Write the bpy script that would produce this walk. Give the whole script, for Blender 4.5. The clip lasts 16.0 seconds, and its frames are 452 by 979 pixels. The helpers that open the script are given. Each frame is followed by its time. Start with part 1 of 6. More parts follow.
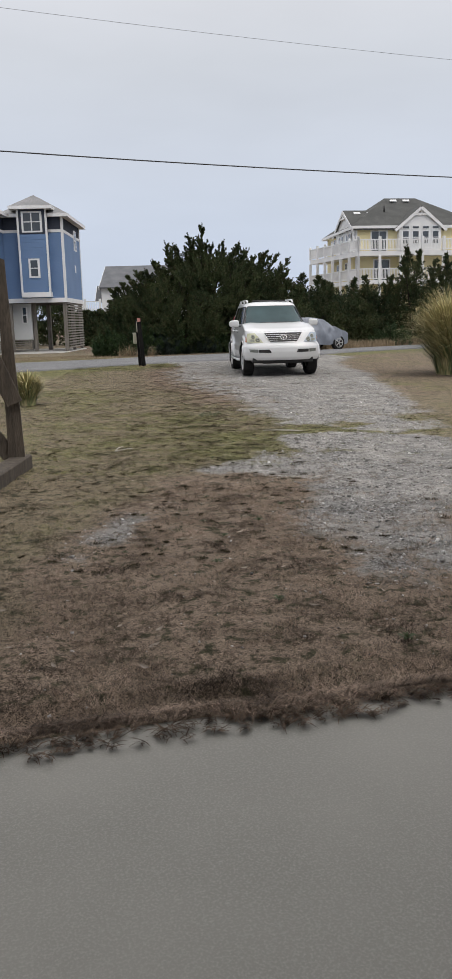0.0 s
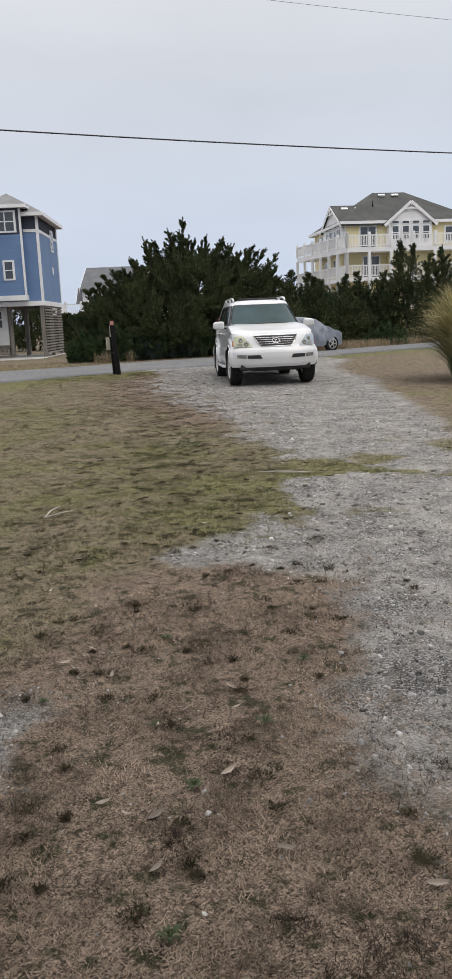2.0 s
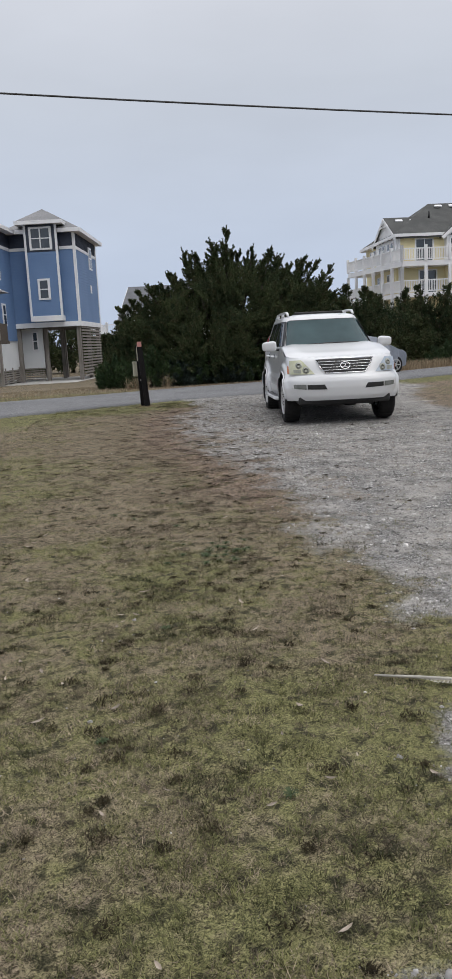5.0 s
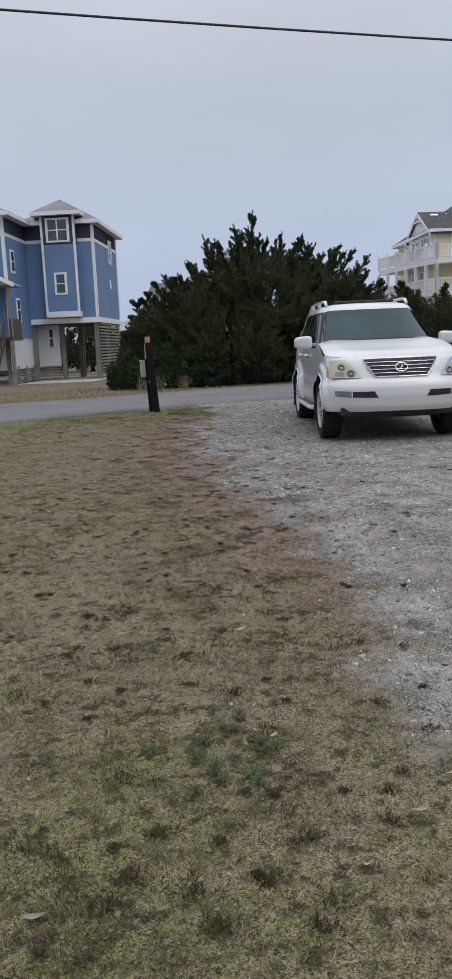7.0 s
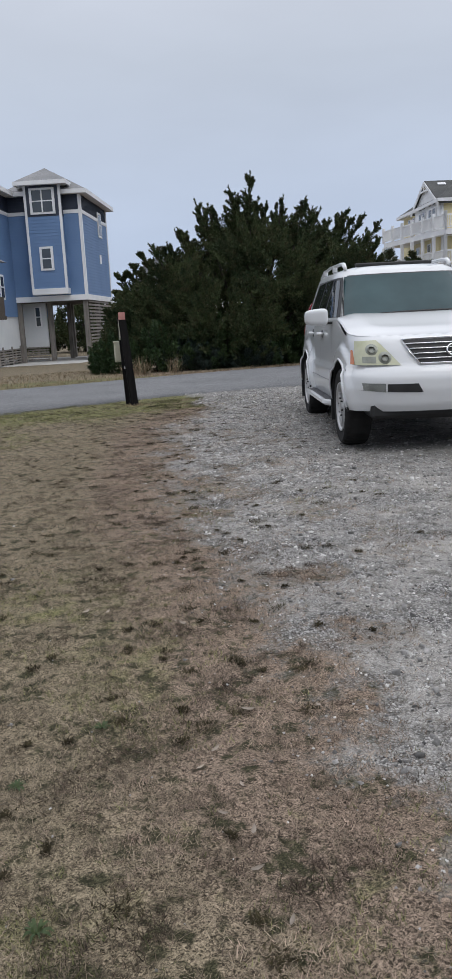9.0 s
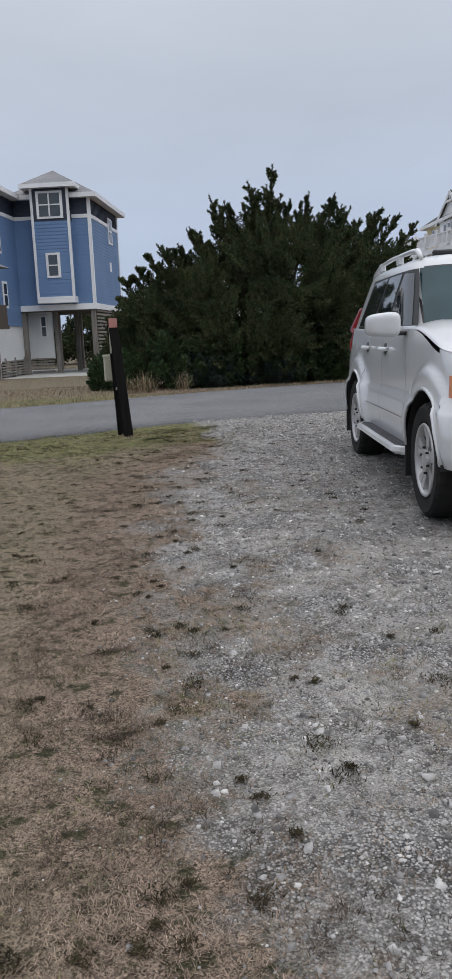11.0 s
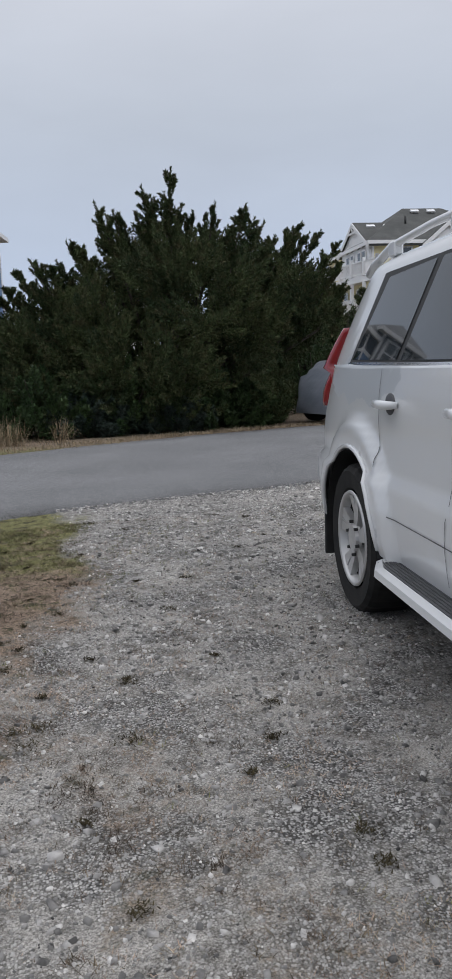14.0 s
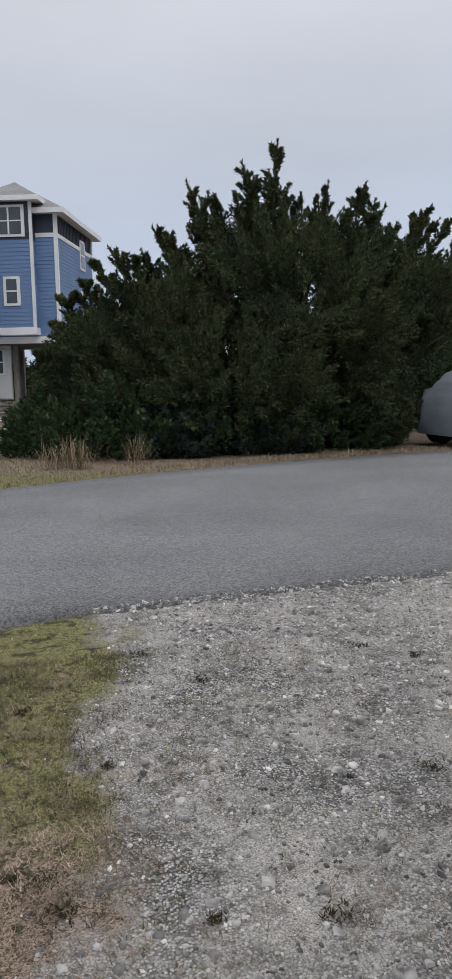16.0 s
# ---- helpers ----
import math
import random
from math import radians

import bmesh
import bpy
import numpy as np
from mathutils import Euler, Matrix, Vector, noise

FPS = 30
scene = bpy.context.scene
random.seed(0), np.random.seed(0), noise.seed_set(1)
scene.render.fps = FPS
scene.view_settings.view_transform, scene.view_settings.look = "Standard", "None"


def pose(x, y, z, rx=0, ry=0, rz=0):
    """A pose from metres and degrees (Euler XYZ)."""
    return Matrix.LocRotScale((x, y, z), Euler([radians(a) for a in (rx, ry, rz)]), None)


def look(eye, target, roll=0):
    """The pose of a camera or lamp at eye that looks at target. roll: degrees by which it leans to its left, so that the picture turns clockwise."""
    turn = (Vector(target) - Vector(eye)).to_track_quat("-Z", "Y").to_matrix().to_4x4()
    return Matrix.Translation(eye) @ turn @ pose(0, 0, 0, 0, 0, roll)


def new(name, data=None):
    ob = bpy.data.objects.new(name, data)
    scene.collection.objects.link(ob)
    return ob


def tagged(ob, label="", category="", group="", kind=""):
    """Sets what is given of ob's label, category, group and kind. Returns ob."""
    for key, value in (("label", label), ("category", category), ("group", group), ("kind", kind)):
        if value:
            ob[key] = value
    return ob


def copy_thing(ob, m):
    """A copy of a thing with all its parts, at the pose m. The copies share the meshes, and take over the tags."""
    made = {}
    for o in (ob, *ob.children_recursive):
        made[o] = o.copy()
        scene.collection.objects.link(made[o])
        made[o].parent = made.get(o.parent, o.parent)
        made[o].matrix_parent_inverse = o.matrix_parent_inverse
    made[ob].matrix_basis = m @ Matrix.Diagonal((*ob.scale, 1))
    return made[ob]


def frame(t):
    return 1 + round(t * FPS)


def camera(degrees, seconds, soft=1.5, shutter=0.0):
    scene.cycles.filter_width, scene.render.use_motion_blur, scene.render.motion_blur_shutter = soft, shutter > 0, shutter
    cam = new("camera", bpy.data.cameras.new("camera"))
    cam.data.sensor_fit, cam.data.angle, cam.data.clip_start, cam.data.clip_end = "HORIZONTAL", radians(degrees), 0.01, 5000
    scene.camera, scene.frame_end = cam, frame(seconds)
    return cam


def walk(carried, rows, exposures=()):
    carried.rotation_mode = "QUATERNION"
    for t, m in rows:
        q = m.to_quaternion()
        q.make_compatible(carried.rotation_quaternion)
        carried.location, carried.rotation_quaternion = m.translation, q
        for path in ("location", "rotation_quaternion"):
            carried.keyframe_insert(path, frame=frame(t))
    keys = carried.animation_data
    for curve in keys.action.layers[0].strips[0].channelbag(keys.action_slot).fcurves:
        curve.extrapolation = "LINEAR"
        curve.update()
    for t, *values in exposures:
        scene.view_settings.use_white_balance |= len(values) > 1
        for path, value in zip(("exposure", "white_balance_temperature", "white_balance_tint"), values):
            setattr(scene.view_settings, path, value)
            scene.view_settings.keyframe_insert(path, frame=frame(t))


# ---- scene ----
cam = camera(31.7, 16.0, soft=0.65)
METRES, EYE, TILT, LEAN, TURN = 21.9, 1.335, 9.4, 0.0, -12.8
ROWS = [
    (0.0, 0.0, 0.0, 0.0, -0.48, -21.31, 1.23),
    (0.5, 0.002, 0.03, -0.0046, -0.53, -21.0, 1.75),
    (1.0, 0.0033, 0.0605, -0.0092, -0.96, -21.25, 2.24),
    (1.5, 0.0037, 0.0902, -0.0148, -1.08, -21.24, 2.25),
    (2.0, 0.0037, 0.12, -0.0192, -1.59, -21.28, 2.05),
    (2.5, 0.0032, 0.1494, -0.0239, -1.33, -21.09, 1.79),
    (3.0, 0.0039, 0.1801, -0.0282, -1.33, -21.02, 1.94),
    (3.5, 0.0029, 0.2096, -0.0326, -1.16, -20.99, 1.92),
    (4.0, 0.0034, 0.2398, -0.0369, -0.85, -20.98, 2.14),
    (4.5, 0.0023, 0.2694, -0.0427, 0.44, -20.77, 2.63),
    (5.0, 0.0018, 0.299, -0.048, 1.5, -19.8, 3.09),
    (7.5, -0.0014, 0.4534, -0.0772, 3.55, -19.8, 3.01),
    (8.0, -0.0012, 0.4845, -0.0826, 3.68, -20.75, 3.13),
    (8.5, -0.0035, 0.5145, -0.0878, 3.53, -20.84, 3.18),
    (9.0, -0.0045, 0.5448, -0.0932, 3.21, -21.25, 3.36),
    (11.5, -0.019, 0.7003, -0.1202, 4.42, -19.53, 2.94),
    (12.0, -0.0212, 0.7302, -0.1249, 2.68, -18.31, 2.83),
    (12.5, -0.0241, 0.7617, -0.1295, 1.64, -17.86, 3.53),
    (13.0, -0.0245, 0.7928, -0.1347, -0.04, -18.0, 3.42),
    (13.5, -0.0252, 0.8247, -0.1392, -1.63, -18.11, 2.57),
    (14.0, -0.0239, 0.8556, -0.1445, -2.73, -18.16, 1.66),
    (14.5, -0.0237, 0.8883, -0.1489, -2.1, -18.49, 1.64),
    (15.0, -0.0251, 0.9198, -0.1539, -0.06, -18.44, 1.15),
    (15.5, -0.0293, 0.9518, -0.1584, 2.06, -17.98, 1.04),
    (16.0, -0.0336, 0.9836, -0.1631, 3.84, -17.55, 1.59),
]
walk(cam, [(t, pose(0, 0, EYE, TILT, LEAN, TURN) @ pose(METRES * x, METRES * y, METRES * z, 90 + pitch, roll, yaw)) for t, x, y, z, yaw, pitch, roll in ROWS], exposures=((0.0, 0.20, 6780, 10), (2.0, 0.24, 6780, 10), (3.5, 0.06, 6680, 10), (5.0, 0.06, 6500, 10), (7.8, -0.10, 6250, 10), (9.0, 0.02, 6250, 10), (12.5, -0.12, 6300, 10), (14.5, -0.02, 6350, 10), (16.0, 0.0, 6450, 10)))


# ---- world, sun ----
world = bpy.data.worlds.new("overcast")
scene.world = world
world.use_nodes = True
nt = world.node_tree
nt.nodes.clear()
w_out = nt.nodes.new("ShaderNodeOutputWorld")
w_bg = nt.nodes.new("ShaderNodeBackground")
w_sky = nt.nodes.new("ShaderNodeTexSky")
w_sky.sky_type, w_sky.sun_disc = "NISHITA", False
w_sky.sun_elevation, w_sky.sun_rotation = radians(48), radians(150)
w_sky.dust_density = 4.0
w_tc = nt.nodes.new("ShaderNodeTexCoord")
w_sep = nt.nodes.new("ShaderNodeSeparateXYZ")
nt.links.new(w_tc.outputs["Generated"], w_sep.inputs[0])
# cloud deck: brighter towards the zenith, as an overcast sky is
w_ramp = nt.nodes.new("ShaderNodeValToRGB")
cr = w_ramp.color_ramp
cr.elements[0].position, cr.elements[0].color = 0.0, (0.50, 0.585, 0.74, 1)
cr.elements[1].position, cr.elements[1].color = 1.0, (1.65, 1.65, 1.70, 1)
for pos, col in ((0.10, (0.525, 0.60, 0.74, 1)), (0.28, (0.568, 0.612, 0.69, 1)), (0.45, (0.72, 0.735, 0.79, 1)), (0.75, (1.32, 1.33, 1.38, 1))):
    e = cr.elements.new(pos)
    e.color = col
nt.links.new(w_sep.outputs["Z"], w_ramp.inputs[0])
w_map = nt.nodes.new("ShaderNodeMapping")
w_map.inputs["Scale"].default_value = (1.6, 1.6, 5.0)
nt.links.new(w_tc.outputs["Generated"], w_map.inputs[0])
w_noise = nt.nodes.new("ShaderNodeTexNoise")
w_noise.inputs["Scale"].default_value, w_noise.inputs["Detail"].default_value = 2.2, 4.0
nt.links.new(w_map.outputs[0], w_noise.inputs["Vector"])
w_nr = nt.nodes.new("ShaderNodeMapRange")
w_nr.inputs["To Min"].default_value, w_nr.inputs["To Max"].default_value = 0.90, 1.10
nt.links.new(w_noise.outputs["Fac"], w_nr.inputs[0])
w_mul = nt.nodes.new("ShaderNodeVectorMath")
w_mul.operation = "SCALE"
nt.links.new(w_ramp.outputs[0], w_mul.inputs[0])
nt.links.new(w_nr.outputs[0], w_mul.inputs["Scale"])
w_sc = nt.nodes.new("ShaderNodeVectorMath")
w_sc.operation = "SCALE"
w_sc.inputs["Scale"].default_value = 0.07
nt.links.new(w_sky.outputs[0], w_sc.inputs[0])
w_mix = nt.nodes.new("ShaderNodeMix")
w_mix.data_type = "RGBA"
w_mix.inputs["Factor"].default_value = 0.94
nt.links.new(w_sc.outputs[0], w_mix.inputs["A"])
nt.links.new(w_mul.outputs[0], w_mix.inputs["B"])
nt.links.new(w_mix.outputs["Result"], w_bg.inputs["Color"])
w_bg.inputs["Strength"].default_value = 1.0
nt.links.new(w_bg.outputs[0], w_out.inputs[0])

sun = new("sun", bpy.data.lights.new("sun", "SUN"))
sun.data.energy, sun.data.angle, sun.data.color = 0.6, radians(35), (1.0, 0.97, 0.93)
sun.matrix_world = look((0, 0, 30), (0 - math.sin(radians(150)) * 30, 0 - math.cos(radians(150)) * 30, 30 - 30 * math.tan(radians(48))))


# ---- materials ----
def mat(name, a, b, scale=8.0, rough=0.7, fine=60.0, bump=0.2, metal=0.0, dist=0.01, c=None, per=0.0, island=False, coat=0.0, stretch=(1, 1, 1), spec=0.5, lo=0.35, hi=0.65, rvar=0.1):
    """Two colours mixed by a coarse noise, a third by a fine one, with bump and a little variation of gloss."""
    m = bpy.data.materials.new(name)
    m.use_nodes = True
    t = m.node_tree
    bs = t.nodes["Principled BSDF"]
    tc = t.nodes.new("ShaderNodeTexCoord")
    mp = t.nodes.new("ShaderNodeMapping")
    mp.inputs["Scale"].default_value = stretch
    t.links.new(tc.outputs["Object"], mp.inputs[0])
    n1 = t.nodes.new("ShaderNodeTexNoise")
    n1.inputs["Scale"].default_value, n1.inputs["Detail"].default_value = scale, 5.0
    n2 = t.nodes.new("ShaderNodeTexNoise")
    n2.inputs["Scale"].default_value, n2.inputs["Detail"].default_value = fine, 4.0
    for n in (n1, n2):
        t.links.new(mp.outputs[0], n.inputs["Vector"])
    r1 = t.nodes.new("ShaderNodeMapRange")
    r1.inputs["From Min"].default_value, r1.inputs["From Max"].default_value = lo, hi
    t.links.new(n1.outputs["Fac"], r1.inputs[0])
    mx = t.nodes.new("ShaderNodeMix")
    mx.data_type = "RGBA"
    mx.inputs["A"].default_value, mx.inputs["B"].default_value = (*a, 1), (*b, 1)
    t.links.new(r1.outputs[0], mx.inputs["Factor"])
    last = mx.outputs["Result"]
    r2 = t.nodes.new("ShaderNodeMapRange")
    r2.inputs["From Min"].default_value, r2.inputs["From Max"].default_value = 0.45, 0.75
    t.links.new(n2.outputs["Fac"], r2.inputs[0])
    if c:
        m2 = t.nodes.new("ShaderNodeMix")
        m2.data_type = "RGBA"
        m2.inputs["B"].default_value = (*c, 1)
        t.links.new(last, m2.inputs["A"])
        t.links.new(r2.outputs[0], m2.inputs["Factor"])
        last = m2.outputs["Result"]
    if per:
        if island:
            src = t.nodes.new("ShaderNodeNewGeometry").outputs["Random Per Island"]
        else:
            src = t.nodes.new("ShaderNodeObjectInfo").outputs["Random"]
        r3 = t.nodes.new("ShaderNodeMapRange")
        r3.inputs["To Min"].default_value, r3.inputs["To Max"].default_value = 1 - per, 1 + per
        t.links.new(src, r3.inputs[0])
        sc = t.nodes.new("ShaderNodeVectorMath")
        sc.operation = "SCALE"
        t.links.new(last, sc.inputs[0])
        t.links.new(r3.outputs[0], sc.inputs["Scale"])
        last = sc.outputs[0]
    t.links.new(last, bs.inputs["Base Color"])
    r4 = t.nodes.new("ShaderNodeMapRange")
    r4.inputs["To Min"].default_value, r4.inputs["To Max"].default_value = max(0.02, rough - rvar), min(1, rough + rvar)
    t.links.new(n2.outputs["Fac"], r4.inputs[0])
    t.links.new(r4.outputs[0], bs.inputs["Roughness"])
    bs.inputs["Metallic"].default_value = metal
    bs.inputs["Coat Weight"].default_value = coat
    bs.inputs["Coat Roughness"].default_value = 0.05
    bs.inputs["Specular IOR Level"].default_value = spec
    if bump:
        bp = t.nodes.new("ShaderNodeBump")
        bp.inputs["Strength"].default_value, bp.inputs["Distance"].default_value = bump, dist
        t.links.new(n2.outputs["Fac"], bp.inputs["Height"])
        t.links.new(bp.outputs[0], bs.inputs["Normal"])
    return m


M_SLAB = mat("concrete", (0.225, 0.218, 0.198), (0.285, 0.275, 0.25), 1.2, 0.75, 160, 0.12, dist=0.003, c=(0.33, 0.32, 0.29))
M_DRIVE = mat("old_concrete", (0.42, 0.41, 0.39), (0.52, 0.51, 0.48), 0.7, 0.85, 30, 0.2)
M_STONE = mat("gravel_stone", (0.10, 0.097, 0.094), (0.43, 0.417, 0.40), 14.0, 0.85, 90, 0.4, dist=0.004, per=0.7, island=True)
M_TIMBER = mat("weathered_timber", (0.060, 0.047, 0.036), (0.11, 0.088, 0.066), 6, 0.85, 40, 0.5, stretch=(3, 3, 0.4), c=(0.045, 0.036, 0.028))
M_PILE = mat("grey_timber", (0.16, 0.145, 0.13), (0.25, 0.23, 0.205), 3, 0.85, 30, 0.4, stretch=(3, 3, 0.5), per=0.15)
M_BLACKPOST = mat("black_post", (0.006, 0.006, 0.006), (0.012, 0.011, 0.011), 8, 0.85, 60, 0.3, stretch=(2, 2, 0.3), spec=0.15)
M_BLUE = mat("blue_siding", (0.115, 0.20, 0.36), (0.135, 0.225, 0.395), 0.6, 0.6, 30, 0.1)
M_NAVY = mat("navy_siding", (0.022, 0.030, 0.052), (0.032, 0.042, 0.068), 0.6, 0.6, 30, 0.1)
M_WHITE = mat("white_trim", (0.72, 0.73, 0.74), (0.80, 0.80, 0.80), 1.0, 0.5, 30, 0.05)
M_WHITEWALL = mat("white_wall", (0.58, 0.60, 0.61), (0.68, 0.69, 0.69), 0.5, 0.7, 20, 0.1)
M_YELLOW = mat("yellow_siding", (0.66, 0.58, 0.33), (0.72, 0.64, 0.38), 0.4, 0.6, 20, 0.1)
M_SHINGLE = mat("grey_shingles", (0.20, 0.205, 0.21), (0.27, 0.27, 0.275), 1.0, 0.9, 14, 0.5, dist=0.02, c=(0.16, 0.16, 0.165))
M_SHINGLE_D = mat("dark_shingles", (0.055, 0.057, 0.055), (0.085, 0.087, 0.083), 1.0, 0.9, 14, 0.5, dist=0.02, c=(0.045, 0.046, 0.045))
M_PANE = mat("window_pane", (0.028, 0.036, 0.044), (0.05, 0.06, 0.07), 0.8, 0.06, 10, 0.0, spec=0.8, rvar=0.03)
M_RUBBER = mat("tyre_rubber", (0.012, 0.012, 0.012), (0.022, 0.021, 0.020), 10, 0.85, 80, 0.3, dist=0.002, spec=0.25)
M_BLACK = mat("black_plastic", (0.012, 0.012, 0.012), (0.02, 0.02, 0.02), 10, 0.55, 100, 0.1, dist=0.001)
M_STEP = mat("step_tread", (0.05, 0.05, 0.055), (0.08, 0.08, 0.085), 10, 0.6, 100, 0.2, dist=0.001)
M_CHROME = mat("chrome", (0.75, 0.75, 0.76), (0.82, 0.82, 0.82), 5, 0.12, 50, 0.0, metal=1.0, rvar=0.04)
M_ALLOY = mat("alloy", (0.44, 0.435, 0.43), (0.54, 0.535, 0.53), 8, 0.38, 60, 0.1, metal=0.45, dist=0.001)
M_RED = mat("red_lens", (0.20, 0.006, 0.012), (0.26, 0.010, 0.016), 4, 0.12, 60, 0.0, coat=0.6)
M_AMBER = mat("amber_lens", (0.55, 0.17, 0.05), (0.6, 0.2, 0.06), 4, 0.15, 60, 0.0, coat=0.6)
M_LAMP = mat("yellowed_headlamp", (0.46, 0.47, 0.30), (0.58, 0.58, 0.42), 7, 0.22, 60, 0.0, coat=0.7)
M_LAMP2 = mat("clear_headlamp", (0.32, 0.38, 0.45), (0.45, 0.51, 0.57), 7, 0.15, 60, 0.0, coat=0.8)
M_REFL = mat("lamp_bowl", (0.22, 0.23, 0.19), (0.32, 0.33, 0.28), 9, 0.3, 60, 0.0, coat=0.5)
M_FOG = mat("fog_lamp_glass", (0.13, 0.14, 0.13), (0.20, 0.21, 0.20), 9, 0.25, 60, 0.0, coat=0.6)
M_SEAM = mat("panel_gap", (0.10, 0.10, 0.105), (0.14, 0.14, 0.145), 9, 0.7, 60, 0.0)
M_SHINGLE_M = mat("slate_shingles", (0.10, 0.105, 0.115), (0.14, 0.145, 0.155), 1.0, 0.9, 14, 0.5, dist=0.02)
M_CARGLASS = mat("car_glass", (0.012, 0.015, 0.017), (0.022, 0.027, 0.03), 1.5, 0.03, 20, 0.0, spec=0.9, rvar=0.01)
M_SCREEN = mat("windscreen_glass", (0.014, 0.038, 0.043), (0.030, 0.066, 0.073), 1.3, 0.04, 20, 0.0, spec=0.2, rvar=0.02)
M_COVER = mat("grey_cover_cloth", (0.17, 0.19, 0.225), (0.215, 0.235, 0.275), 2.5, 0.5, 5, 0.35, dist=0.05)
M_BEIGE = mat("beige_box", (0.42, 0.40, 0.31), (0.50, 0.48, 0.38), 4, 0.6, 60, 0.1)
M_PINK = mat("faded_red_tag", (0.38, 0.16, 0.14), (0.45, 0.22, 0.19), 9, 0.6, 60, 0.1)
M_WIRE = mat("black_wire", (0.02, 0.02, 0.022), (0.035, 0.035, 0.035), 4, 0.6, 60, 0.0)
M_BARK = mat("bark", (0.025, 0.019, 0.015), (0.05, 0.04, 0.032), 8, 0.9, 40, 0.6)
M_CEDAR = mat("cedar_foliage", (0.024, 0.042, 0.018), (0.062, 0.082, 0.032), 0.9, 0.85, 6, 0.0, c=(0.088, 0.080, 0.042), per=0.45, island=True, spec=0.2)
M_SHRUB = mat("shrub_leaves", (0.024, 0.052, 0.018), (0.052, 0.088, 0.030), 1.3, 0.6, 7, 0.0, c=(0.040, 0.058, 0.026), per=0.5, island=True, spec=0.3)
M_FARCEDAR = mat("far_foliage", (0.026, 0.046, 0.020), (0.066, 0.086, 0.034), 0.5, 0.8, 4, 0.0, c=(0.090, 0.078, 0.042), per=0.5, island=True, spec=0.2)
M_BLUEGREEN = mat("bluegreen_leaves", (0.030, 0.050, 0.040), (0.050, 0.070, 0.058), 1.5, 0.6, 8, 0.0, per=0.5, island=True, spec=0.3)
M_DRY = mat("dry_grass", (0.19, 0.145, 0.092), (0.30, 0.24, 0.16), 2, 0.85, 12, 0.0, per=0.45, island=True, spec=0.2)
M_PAMPAS = mat("pampas_blades", (0.34, 0.30, 0.14), (0.58, 0.49, 0.28), 2.2, 0.75, 12, 0.0, c=(0.20, 0.24, 0.10), per=0.4, island=True, spec=0.3)
M_PAMPASG = mat("pampas_green_blades", (0.09, 0.13, 0.055), (0.20, 0.22, 0.11), 2.2, 0.75, 12, 0.0, per=0.4, island=True, spec=0.3)


